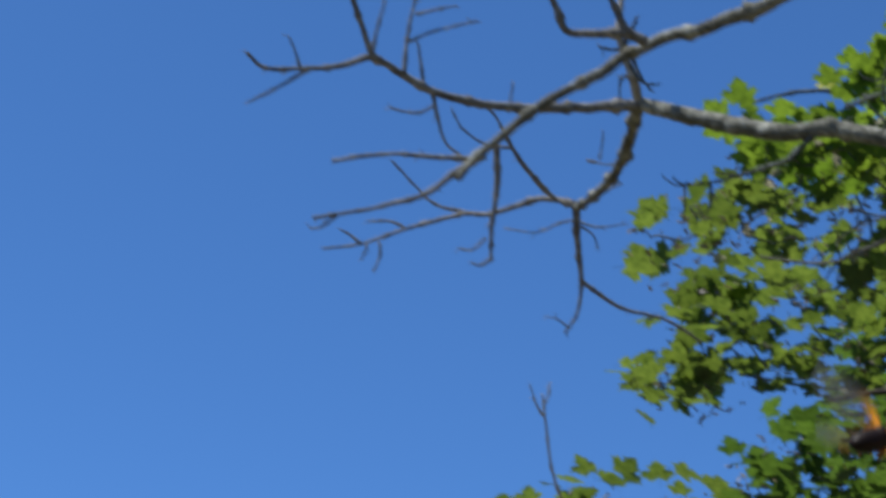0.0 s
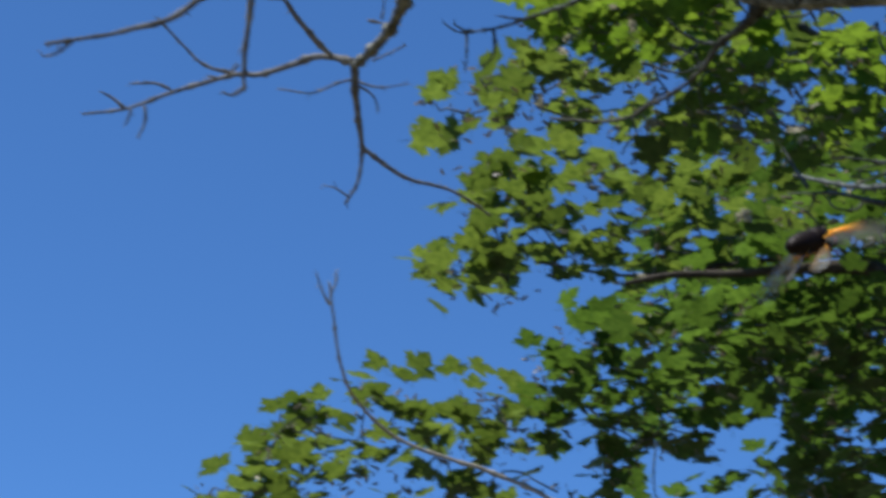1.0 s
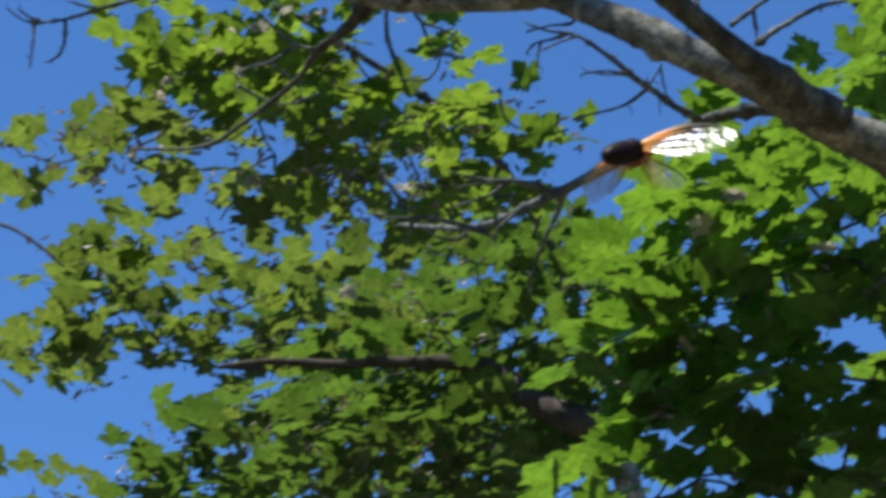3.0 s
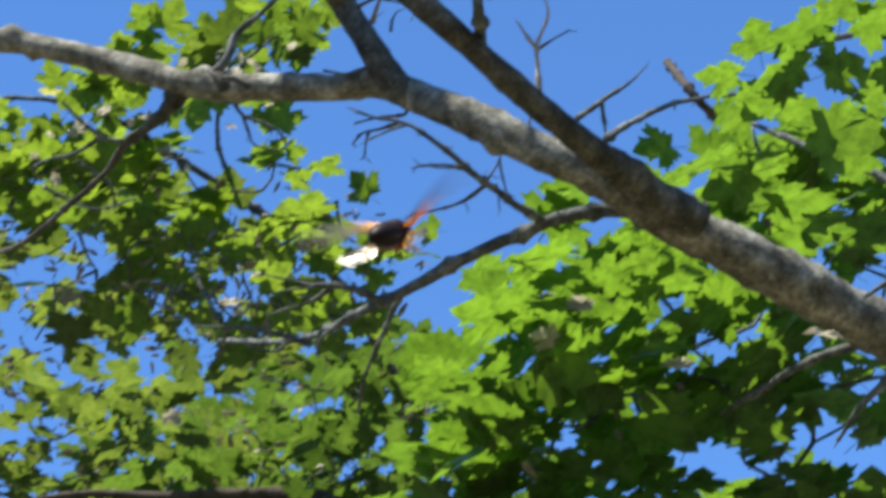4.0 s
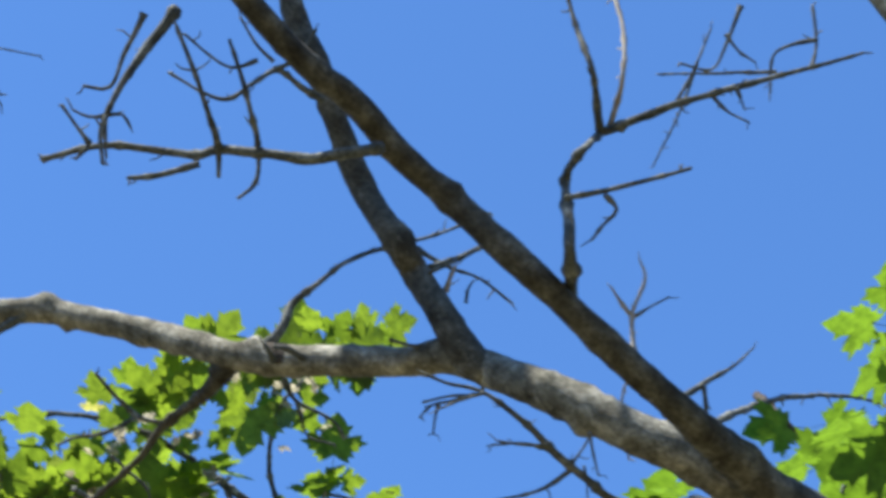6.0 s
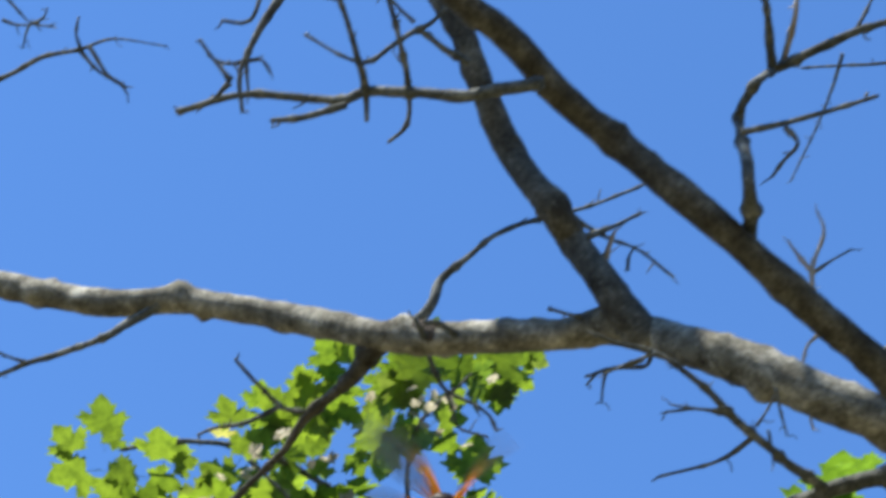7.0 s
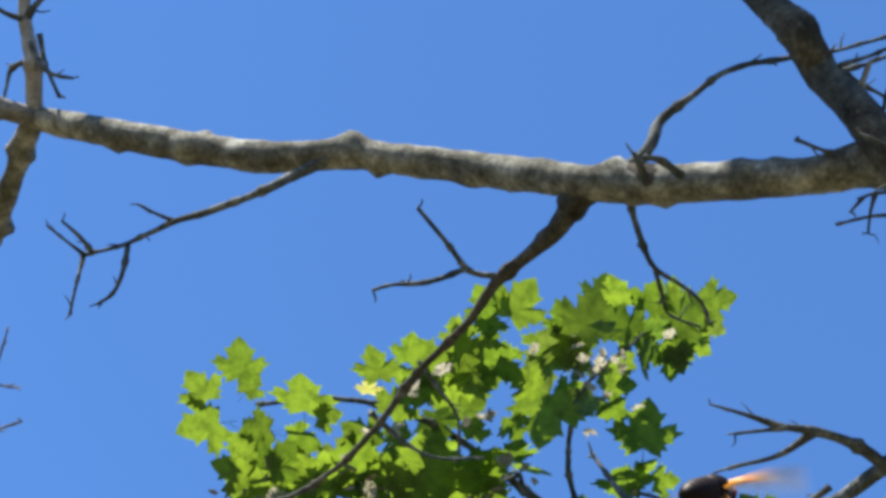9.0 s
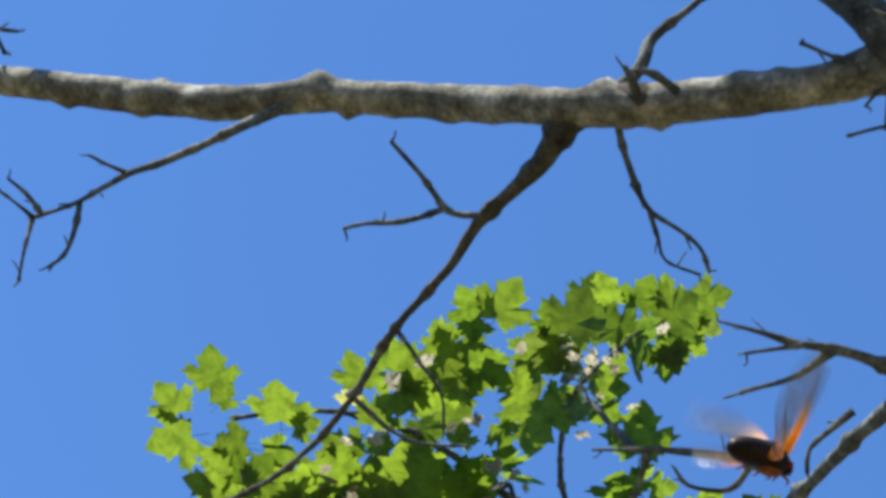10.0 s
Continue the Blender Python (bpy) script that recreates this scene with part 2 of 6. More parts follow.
def leaf_shape(fold, droop, lean):
    """A five-lobed, sharply toothed maple blade with a stalk, one unit long, its stalk at the origin's back."""
    rim = HALF + [(-x, y) for x, y in HALF[-2:0:-1]]
    verts, faces = [(0, 0.26, 0.0)], []
    for x, y in rim:
        z = fold * abs(x) - droop * (x * x + 0.5 * (y - 0.3) ** 2) + 0.018 * math.sin(9 * x + 7 * y)
        verts.append((x + lean * y * y, y, z))
    n = len(rim)
    for k in range(n):
        faces.append((0, 1 + k, 1 + (k + 1) % n))
    b = len(verts)
    for y, z in ((0.04, 0.0), (-0.42, -0.08)):
        verts += [(-0.008, y, z - 0.007), (0.008, y, z - 0.007), (0.0, y, z + 0.008)]
    for k in range(3):
        faces.append((b + k, b + (k + 1) % 3, b + 3 + (k + 1) % 3, b + 3 + k))
    return verts, faces


SHAPES = [leaf_shape(0.14, 0.22, 0.0), leaf_shape(0.05, 0.30, 0.10), leaf_shape(0.20, 0.15, -0.08), leaf_shape(-0.05, 0.40, -0.05), leaf_shape(0.10, 0.08, 0.06)]


UNIT = 0.07  # length of the shared leaf meshes


def leaf_mesh(k, material):
    me = bpy.data.meshes.new("leaf")
    me.from_pydata([tuple(UNIT * c for c in v) for v in SHAPES[k][0]], [], SHAPES[k][1])
    me.materials.append(material)
    me.polygons.foreach_set("use_smooth", [True] * len(me.polygons))
    return me


LEAF_MESHES = {m: [leaf_mesh(k, m) for k in range(len(SHAPES))] for m in (LEAF, DIM_LEAF, FRESH_LEAF, SHADE_LEAF)}


def blade(at, normal, tip, size):
    """A leaf at a place, its upper face along normal and its tip towards tip as far as that allows."""
    n = normal.normalized()
    y = (tip - n * tip.dot(n)).normalized()
    turn = Matrix((y.cross(n), y, n)).transposed().to_4x4()
    return Matrix.Translation(at) @ turn @ Matrix.Scale(size, 4) @ Matrix.Translation((0, -0.4, 0))


def leaf_pose(rng, at, size, tilt):
    """A leaf held out towards the light, tipped at random."""
    normal = Vector((0, 0, 1)) + UNDER * 0.55 + Vector((rng.gauss(0, tilt), rng.gauss(0, tilt), rng.gauss(0, tilt * 0.4)))
    a = rng.gauss(LEAF_TURN, 0.95)
    return blade(at, normal, Vector((-math.sin(a), math.cos(a), rng.gauss(-0.3, 0.3))), size * rng.uniform(0.7, 1.18))


UNDER = Vector((0.36, 0.57, 0.74))  # the way one looks up into the sprays
ASIDE = UNDER.cross(Vector((0, 0, 1))).normalized()
UPWARD = ASIDE.cross(UNDER)


def spray(owner, leaves, seed, material, tilt=0.24, facing=0.8):
    """Single leaves that show their undersides: place, width, and the turn of the tip from upright, clockwise from below; the less they face down the view the flatter they lie."""
    rng = random.Random(seed)
    for x, y, z, width, turn in leaves:
        a = radians(turn)
        normal = UNDER * facing + Vector((0, 0, 1.1 - facing)) + Vector((rng.gauss(0, tilt), rng.gauss(0, tilt), rng.gauss(0, tilt)))
        ob = new("leaf", LEAF_MESHES[material][rng.randrange(len(SHAPES))])
        ob.parent = owner
        ob.matrix_parent_inverse = owner.matrix_world.inverted()
        ob.matrix_basis = blade(Vector((x, y, z)), normal, UPWARD * math.cos(a) + ASIDE * math.sin(a), width / 1.42) @ Matrix.Scale(1 / UNIT, 4)


LEAF_TURN = radians(150)  # out of the crown, to the open side
LONGEST = 0.55  # of the twigs between leaf clusters


SUN_SIDE = to_sun.cross(Vector((0, 0, 1))).normalized()
SUN_TOP = to_sun.cross(SUN_SIDE)


def across(p):
    """Where a place lies as seen from the sun."""
    return p.dot(SUN_SIDE), p.dot(SUN_TOP)


KEY_VERTS = [(0, 0, 0), (0.16, 0.1, 0.1), (0.2, 0.55, 0.04), (0.08, 1.0, -0.05), (-0.1, 0.9, 0.02), (-0.12, 0.35, -0.08), (0.0, 0.3, 0.12)]
KEY_FACES = [(0, 1, 6), (1, 2, 6), (2, 3, 6), (3, 4, 6), (4, 5, 6), (5, 0, 6), (0, 5, 4, 3, 2, 1)]


def foliage(owner, groups, seed, singles, size=0.098, tilt=0.42, material=LEAF):
    """Leaves round the given twig ends: the first as single parts, the rest joined; twigs join the ends."""
    rng = random.Random(seed)
    poses, twig_verts, twig_faces, key_verts, key_faces = [], [], [], [], []
    placed = []
    for root, spread, deep, count, scale, apart, keys, ends in groups:
        ends = [Vector(e) for e in ends]
        for c in ends:
            for _ in range(count):
                best, room = None, -1.0
                for _ in range(3 if apart else 1):  # leaves turn to where the light is free
                    off = Vector([max(-1.5, min(1.5, rng.gauss(0, 1))) for _ in range(3)])
                    p = c + off * spread * 0.6 + Vector((0.45, 0.6, 0.65)) * rng.uniform(-deep, deep)
                    flat = across(p)
                    free = min((math.hypot(flat[0] - q[0], flat[1] - q[1]) for q in placed[-900:]), default=1.0)
                    if free > room:
                        best, spot, room = p, flat, free
                if room < apart:
                    continue
                placed.append(spot)
                poses.append((leaf_pose(rng, best, size * scale, tilt), rng.randrange(len(SHAPES))))
            for _ in range(keys):  # dry seed keys hang below the leaves
                off = Vector((rng.gauss(0, 1), rng.gauss(0, 1), rng.gauss(-0.4, 0.7))) * min(spread, 0.09) * 0.5 - UNDER * rng.uniform(0.0, 0.07)
                m = Matrix.Translation(c + off) @ Euler((rng.uniform(0, 6), rng.uniform(0, 6), rng.uniform(0, 6))).to_matrix().to_4x4() @ Matrix.Scale(rng.uniform(0.018, 0.042), 4)
                key_faces += [tuple(i + len(key_verts) for i in face) for face in KEY_FACES]
                key_verts += [m @ Vector(v) for v in KEY_VERTS]
        joined, left = [Vector(root)], list(ends)
        while left:
            a, b = min(((p, q) for p in joined for q in left), key=lambda s: (s[0] - s[1]).length)
            left.remove(b)
            joined.append(b)
            if (a - b).length > LONGEST:
                continue
            mid = (a + b) / 2 + Vector((rng.gauss(0, 1), rng.gauss(0, 1), rng.gauss(0, 1))) * (a - b).length * 0.12
            v, f = tube(((*a, 0.0042), (*mid, 0.0034), (*b, 0.0026)), 5, 0.03, 0.25)
            twig_faces += [tuple(i + len(twig_verts) for i in face) for face in f]
            twig_verts += v
    tagged(under(mesh_object("twig_mass", twig_verts, twig_faces, TWIG), owner), "thin grey leaf-bearing twigs", kind="stuff")
    if key_verts:
        tagged(under(mesh_object("seed_keys", key_verts, key_faces, SEED, False), owner), "dry tan winged maple seeds", kind="stuff")
    poses.sort(key=lambda p: p[0].translation.y)  # the near side first
    for m, k in poses[:singles]:
        ob = new("leaf", LEAF_MESHES[material][k])
        ob.parent = owner
        ob.matrix_parent_inverse = owner.matrix_world.inverted()
        ob.matrix_basis = m @ Matrix.Scale(1 / UNIT, 4)
    verts, faces = [], []
    for m, k in poses[singles:]:
        n = len(verts)
        verts += [m @ Vector(v) for v in SHAPES[k][0]]
        faces += [tuple(i + n for i in f) for f in SHAPES[k][1]]
    if verts:
        rest = under(mesh_object("leaves", verts, faces, material, True), owner)
        tagged(rest, "green lobed maple leaves lit by the sun", kind="stuff")


def withered(owner, places, size):
    """Pale curled leaves and seed keys that catch the light."""
    rng = random.Random(len(places))
    for p in places:
        verts, faces = leaf_shape(0.7, 1.2, 0.2)
        ob = mesh_object("withered_leaf", verts, faces, PALE, False)
        ob.parent = owner
        ob.matrix_parent_inverse = owner.matrix_world.inverted()
        ob.matrix_basis = leaf_pose(rng, Vector(p), size, 0.7)
        tagged(ob, "pale withered leaf curled up")


def yellow_leaf(owner, place):
    verts, faces = leaf_shape(0.3, 0.5, 0.0)
    ob = mesh_object("yellow_leaf", verts, faces, YELLOW, False)
    ob.parent = owner
    ob.matrix_parent_inverse = owner.matrix_world.inverted()
    ob.matrix_basis = Matrix.Translation(place) @ Matrix.Rotation(LEAF_TURN, 4, "Z") @ Matrix.Scale(0.038, 4)
    tagged(ob, "small yellow leaf")


# ---------------------------------------------------------------- the trees
woods()
bare = tree("maple_tree", (3.233, 1.404, 0.000), "grey-barked maple with mostly bare dead limbs overhead")
leafy = tree("maple_tree", (4.970, 4.156, 0.000), "leafy green maple standing behind the bare limbs")
close = tree("maple_tree", (3.705, 1.823, 0.000), "leafy maple with bright green leaves close by")
limb("trunk_bare", "trunk", bare, [(3.233, 1.404, -0.150, 0.1800), (3.243, 1.424, 0.500, 0.1500), (3.083, 1.554, 1.154, 0.1010), (2.733, 1.904, 2.907, 0.0520)])
limb("trunk_leafy", "trunk", leafy, [(4.970, 4.156, -0.150, 0.1920), (4.980, 4.176, 0.500, 0.1600), (4.246, 4.068, 1.460, 0.0960), (3.222, 3.780, 3.720, 0.0320)])
limb("trunk_close", "trunk", close, [(3.705, 1.823, -0.150, 0.1440), (3.715, 1.843, 0.500, 0.1200), (3.501, 1.679, 1.375, 0.0700), (2.898, 1.935, 3.150, 0.0200)])
limb("limb", "main_limb", bare, [(2.731, 1.915, 2.907, 0.0460), (2.493, 1.774, 3.052, 0.0420), (2.302, 1.787, 3.111, 0.0390), (2.165, 1.808, 3.156, 0.0370), (2.071, 1.837, 3.186, 0.0315), (1.904, 1.853, 3.228, 0.0270), (1.787, 1.921, 3.304, 0.0255), (1.709, 2.037, 3.419, 0.0225), (1.660, 2.101, 3.435, 0.0205), (1.604, 2.176, 3.462, 0.0198), (1.521, 2.269, 3.494, 0.0192), (1.441, 2.382, 3.579, 0.0180), (1.340, 2.491, 3.645, 0.0184), (1.269, 2.561, 3.661, 0.0190), (1.159, 2.667, 3.720, 0.0184), (1.033, 2.786, 3.803, 0.0160)], lumps=[(1.326, 2.477, 3.661, 0.0121), (1.199, 2.611, 3.707, 0.0066), (1.126, 2.709, 3.736, 0.0066), (1.367, 2.480, 3.621, 0.0066), (1.450, 2.371, 3.571, 0.0055), (1.529, 2.242, 3.502, 0.0121), (1.532, 2.257, 3.494, 0.0088), (1.580, 2.228, 3.465, 0.0066), (1.674, 2.097, 3.426, 0.0055), (1.610, 2.140, 3.472, 0.0055), (1.794, 1.889, 3.319, 0.0088), (1.804, 1.926, 3.275, 0.0110), (1.753, 1.973, 3.349, 0.0077), (1.922, 1.866, 3.211, 0.0066), (2.222, 1.787, 3.150, 0.0077), (1.690, 2.026, 3.446, 0.0154)])
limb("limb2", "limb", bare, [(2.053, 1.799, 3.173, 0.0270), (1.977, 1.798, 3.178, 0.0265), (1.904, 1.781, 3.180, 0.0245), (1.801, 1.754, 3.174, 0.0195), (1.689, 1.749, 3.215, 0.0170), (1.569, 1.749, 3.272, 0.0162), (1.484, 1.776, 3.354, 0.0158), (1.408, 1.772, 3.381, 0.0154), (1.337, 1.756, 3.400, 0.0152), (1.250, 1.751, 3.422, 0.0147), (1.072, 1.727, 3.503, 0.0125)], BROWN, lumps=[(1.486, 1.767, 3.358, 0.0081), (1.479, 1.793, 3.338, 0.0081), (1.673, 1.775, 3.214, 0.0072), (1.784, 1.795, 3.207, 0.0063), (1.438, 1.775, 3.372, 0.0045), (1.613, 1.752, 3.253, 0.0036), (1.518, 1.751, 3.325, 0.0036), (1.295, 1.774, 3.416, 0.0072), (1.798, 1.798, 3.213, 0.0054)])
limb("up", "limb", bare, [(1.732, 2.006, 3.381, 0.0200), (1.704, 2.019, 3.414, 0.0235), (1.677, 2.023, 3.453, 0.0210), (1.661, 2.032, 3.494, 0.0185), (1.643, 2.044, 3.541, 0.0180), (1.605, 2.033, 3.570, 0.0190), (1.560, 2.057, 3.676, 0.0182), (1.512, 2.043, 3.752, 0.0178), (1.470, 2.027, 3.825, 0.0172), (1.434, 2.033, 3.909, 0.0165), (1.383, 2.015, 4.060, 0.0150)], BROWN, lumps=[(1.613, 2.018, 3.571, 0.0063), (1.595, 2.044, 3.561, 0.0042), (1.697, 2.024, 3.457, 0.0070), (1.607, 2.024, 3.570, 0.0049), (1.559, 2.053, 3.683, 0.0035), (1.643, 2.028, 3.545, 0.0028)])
limb("arc", "branch", BOUGHS["limb"], [(1.532, 2.253, 3.489, 0.0075), (1.546, 2.213, 3.514, 0.0065), (1.554, 2.197, 3.554, 0.0056), (1.569, 2.165, 3.573, 0.0047), (1.597, 2.132, 3.607, 0.0039), (1.653, 2.111, 3.652, 0.0032), (1.715, 2.091, 3.694, 0.0025), (1.793, 2.061, 3.762, 0.0019)])
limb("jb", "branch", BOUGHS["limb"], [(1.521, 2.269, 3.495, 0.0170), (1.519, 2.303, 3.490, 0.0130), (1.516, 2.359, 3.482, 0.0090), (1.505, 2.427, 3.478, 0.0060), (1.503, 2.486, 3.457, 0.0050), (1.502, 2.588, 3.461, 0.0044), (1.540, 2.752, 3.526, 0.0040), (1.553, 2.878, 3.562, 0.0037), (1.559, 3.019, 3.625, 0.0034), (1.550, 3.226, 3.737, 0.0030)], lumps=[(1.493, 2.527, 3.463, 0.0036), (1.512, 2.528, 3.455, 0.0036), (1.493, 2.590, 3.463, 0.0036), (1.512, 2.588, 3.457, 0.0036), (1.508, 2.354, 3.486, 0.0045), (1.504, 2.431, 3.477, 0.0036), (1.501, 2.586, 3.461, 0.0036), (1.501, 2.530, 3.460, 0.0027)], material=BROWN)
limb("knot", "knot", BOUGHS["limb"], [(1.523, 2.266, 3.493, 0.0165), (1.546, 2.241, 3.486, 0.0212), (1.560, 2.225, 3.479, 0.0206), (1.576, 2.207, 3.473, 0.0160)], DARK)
limb("fk", "twig", BOUGHS["limb"], [(1.501, 2.427, 3.480, 0.0042), (1.472, 2.442, 3.485, 0.0033), (1.421, 2.411, 3.470, 0.0025), (1.383, 2.406, 3.490, 0.0019)])
limb("fk2", "twig", BOUGHS["limb"], [(1.472, 2.442, 3.485, 0.0037), (1.426, 2.450, 3.438, 0.0028), (1.390, 2.461, 3.419, 0.0020), (1.370, 2.463, 3.399, 0.0014)])
limb("jt1", "twig", BOUGHS["limb"], [(1.593, 2.750, 3.680, 0.0037), (1.660, 2.802, 3.707, 0.0028), (1.710, 2.842, 3.725, 0.0019), (1.750, 2.900, 3.734, 0.0012)])
limb("jt2", "twig", BOUGHS["limb"], [(1.612, 2.902, 3.723, 0.0040), (1.694, 2.941, 3.741, 0.0029), (1.753, 2.953, 3.761, 0.0020), (1.840, 2.982, 3.834, 0.0012)])
limb("dt", "twig", BOUGHS["limb"], [(1.607, 2.329, 3.626, 0.0055), (1.632, 2.349, 3.603, 0.0046), (1.662, 2.371, 3.589, 0.0038), (1.689, 2.384, 3.582, 0.0031), (1.732, 2.390, 3.587, 0.0024), (1.770, 2.400, 3.591, 0.0018), (1.797, 2.421, 3.592, 0.0012)])
limb("dtb", "twig", BOUGHS["limb"], [(1.689, 2.384, 3.582, 0.0032), (1.710, 2.399, 3.565, 0.0023), (1.731, 2.415, 3.559, 0.0016), (1.778, 2.415, 3.566, 0.0010)])
limb("sb", "branch", BOUGHS["limb"], [(1.320, 2.511, 3.650, 0.0070), (1.287, 2.541, 3.615, 0.0061), (1.266, 2.552, 3.588, 0.0052), (1.233, 2.617, 3.593, 0.0044), (1.199, 2.670, 3.594, 0.0037), (1.178, 2.739, 3.611, 0.0030), (1.149, 2.800, 3.630, 0.0024)])
limb("sb_a", "twig", BOUGHS["limb"], [(1.203, 2.664, 3.597, 0.0030), (1.181, 2.664, 3.594, 0.0020), (1.156, 2.663, 3.592, 0.0012)])
limb("sb_b", "twig", BOUGHS["limb"], [(1.178, 2.739, 3.611, 0.0037), (1.184, 2.747, 3.569, 0.0028), (1.187, 2.774, 3.560, 0.0019), (1.179, 2.798, 3.558, 0.0012)])
limb("sb_c", "twig", BOUGHS["limb"], [(1.154, 2.793, 3.633, 0.0033), (1.122, 2.755, 3.603, 0.0022), (1.099, 2.755, 3.612, 0.0012)])
limb("sb_d", "twig", BOUGHS["limb"], [(1.147, 2.801, 3.630, 0.0030), (1.114, 2.780, 3.613, 0.0017), (1.091, 2.788, 3.631, 0.0007)])
limb("sb_e", "twig", BOUGHS["limb"], [(1.148, 2.802, 3.629, 0.0035), (1.152, 2.812, 3.586, 0.0020), (1.163, 2.844, 3.570, 0.0009)])
limb("nup", "limb", bare, [(1.033, 2.782, 3.802, 0.0115), (1.002, 2.749, 3.845, 0.0101), (0.970, 2.731, 3.899, 0.0088), (0.954, 2.709, 3.949, 0.0074), (0.954, 2.694, 4.067, 0.0060)], WOOD)
limb("nup2", "twig", BOUGHS["nup"], [(0.973, 2.736, 3.894, 0.0060), (0.974, 2.708, 3.914, 0.0045), (0.986, 2.684, 3.954, 0.0030)])
limb("nup3", "twig", BOUGHS["nup"], [(0.972, 2.730, 3.899, 0.0050), (0.945, 2.727, 3.886, 0.0035), (0.911, 2.720, 3.880, 0.0020)])
limb("nup4", "twig", BOUGHS["nup"], [(0.986, 2.733, 3.864, 0.0040), (1.008, 2.731, 3.829, 0.0032), (1.028, 2.722, 3.814, 0.0023), (1.047, 2.712, 3.813, 0.0015)])
limb("ndn", "limb", bare, [(1.032, 2.779, 3.804, 0.0145), (1.050, 2.873, 3.766, 0.0133), (1.069, 2.992, 3.753, 0.0120), (1.078, 3.137, 3.763, 0.0107), (1.097, 3.316, 3.822, 0.0095)], lumps=[(1.072, 2.957, 3.753, 0.0054)])
limb("ndl", "branch", BOUGHS["ndn"], [(1.095, 3.313, 3.830, 0.0085), (1.034, 3.378, 3.865, 0.0076), (0.945, 3.500, 3.866, 0.0067), (0.888, 3.576, 3.889, 0.0057), (0.786, 3.703, 3.889, 0.0048), (0.696, 3.808, 3.877, 0.0039), (0.601, 3.846, 3.862, 0.0030)], PALE_TWIG)
limb("ndl2", "twig", BOUGHS["ndn"], [(0.924, 3.619, 3.921, 0.0050), (0.838, 3.636, 3.938, 0.0040), (0.782, 3.633, 3.977, 0.0030), (0.715, 3.624, 4.032, 0.0020)], PALE_TWIG)
limb("ndl3", "twig", BOUGHS["ndn"], [(0.721, 3.722, 3.847, 0.0040), (0.728, 3.739, 3.812, 0.0030), (0.719, 3.761, 3.777, 0.0020)], PALE_TWIG)
limb("ndl4", "twig", BOUGHS["ndn"], [(0.773, 3.686, 3.883, 0.0040), (0.736, 3.692, 3.894, 0.0030), (0.681, 3.710, 3.892, 0.0020)], PALE_TWIG)
limb("ndl5", "twig", BOUGHS["ndn"], [(0.678, 3.739, 3.840, 0.0040), (0.643, 3.739, 3.861, 0.0030), (0.616, 3.741, 3.872, 0.0020)], PALE_TWIG)
limb("ndc", "twig", BOUGHS["ndn"], [(1.042, 3.320, 3.838, 0.0070), (0.961, 3.264, 3.857, 0.0059), (0.887, 3.202, 3.885, 0.0047), (0.832, 3.152, 3.922, 0.0036), (0.791, 3.116, 3.924, 0.0025)], PALE_TWIG)
limb("ndd", "branch", BOUGHS["ndn"], [(1.096, 3.315, 3.825, 0.0105), (1.126, 3.374, 3.776, 0.0083), (1.216, 3.565, 3.757, 0.0060)], PALE_TWIG)
limb("ndd2", "twig", BOUGHS["ndn"], [(1.216, 3.564, 3.759, 0.0060), (1.226, 3.618, 3.702, 0.0040), (1.220, 3.687, 3.667, 0.0020)], PALE_TWIG)
limb("ndd3", "twig", BOUGHS["ndn"], [(1.216, 3.565, 3.757, 0.0060), (1.367, 3.663, 3.757, 0.0050), (1.522, 3.722, 3.775, 0.0040), (1.657, 3.800, 3.771, 0.0030)], PALE_TWIG)
limb("ndd4", "twig", BOUGHS["ndn"], [(1.221, 3.660, 3.672, 0.0030), (1.186, 3.662, 3.690, 0.0021), (1.157, 3.668, 3.695, 0.0012)], PALE_TWIG)
limb("nlf", "branch", BOUGHS["limb"], [(1.036, 2.780, 3.799, 0.0125), (0.907, 2.806, 3.776, 0.0116), (0.802, 2.825, 3.759, 0.0106), (0.697, 2.838, 3.752, 0.0097), (0.570, 2.848, 3.764, 0.0088), (0.476, 2.837, 3.795, 0.0078), (0.433, 2.821, 3.805, 0.0069), (0.364, 2.753, 3.884, 0.0059), (0.283, 2.693, 3.997, 0.0050)], PALE_TWIG)
limb("nlf2", "twig", BOUGHS["limb"], [(0.433, 2.822, 3.804, 0.0075), (0.366, 2.845, 3.777, 0.0064), (0.303, 2.861, 3.763, 0.0052), (0.215, 2.873, 3.749, 0.0041), (0.169, 2.854, 3.766, 0.0030)], PALE_TWIG)
limb("nlf3", "twig", BOUGHS["limb"], [(0.304, 2.863, 3.760, 0.0045), (0.255, 2.876, 3.719, 0.0032), (0.190, 2.897, 3.674, 0.0020)], PALE_TWIG)
limb("nlf4", "twig", BOUGHS["limb"], [(0.507, 2.832, 3.785, 0.0050), (0.505, 2.817, 3.859, 0.0039), (0.511, 2.791, 3.947, 0.0029), (0.508, 2.774, 4.024, 0.0018)], PALE_TWIG)
limb("nlf5", "twig", BOUGHS["limb"], [(0.508, 2.819, 3.854, 0.0040), (0.559, 2.790, 3.878, 0.0028), (0.642, 2.752, 3.900, 0.0016)], PALE_TWIG)
limb("nlf6", "twig", BOUGHS["limb"], [(0.577, 2.848, 3.758, 0.0050), (0.599, 2.868, 3.710, 0.0039), (0.626, 2.885, 3.663, 0.0029), (0.659, 2.885, 3.642, 0.0018)], PALE_TWIG)
limb("nlf7", "twig", BOUGHS["limb"], [(0.558, 2.849, 3.769, 0.0045), (0.542, 2.828, 3.817, 0.0032), (0.529, 2.812, 3.854, 0.0018)], PALE_TWIG)
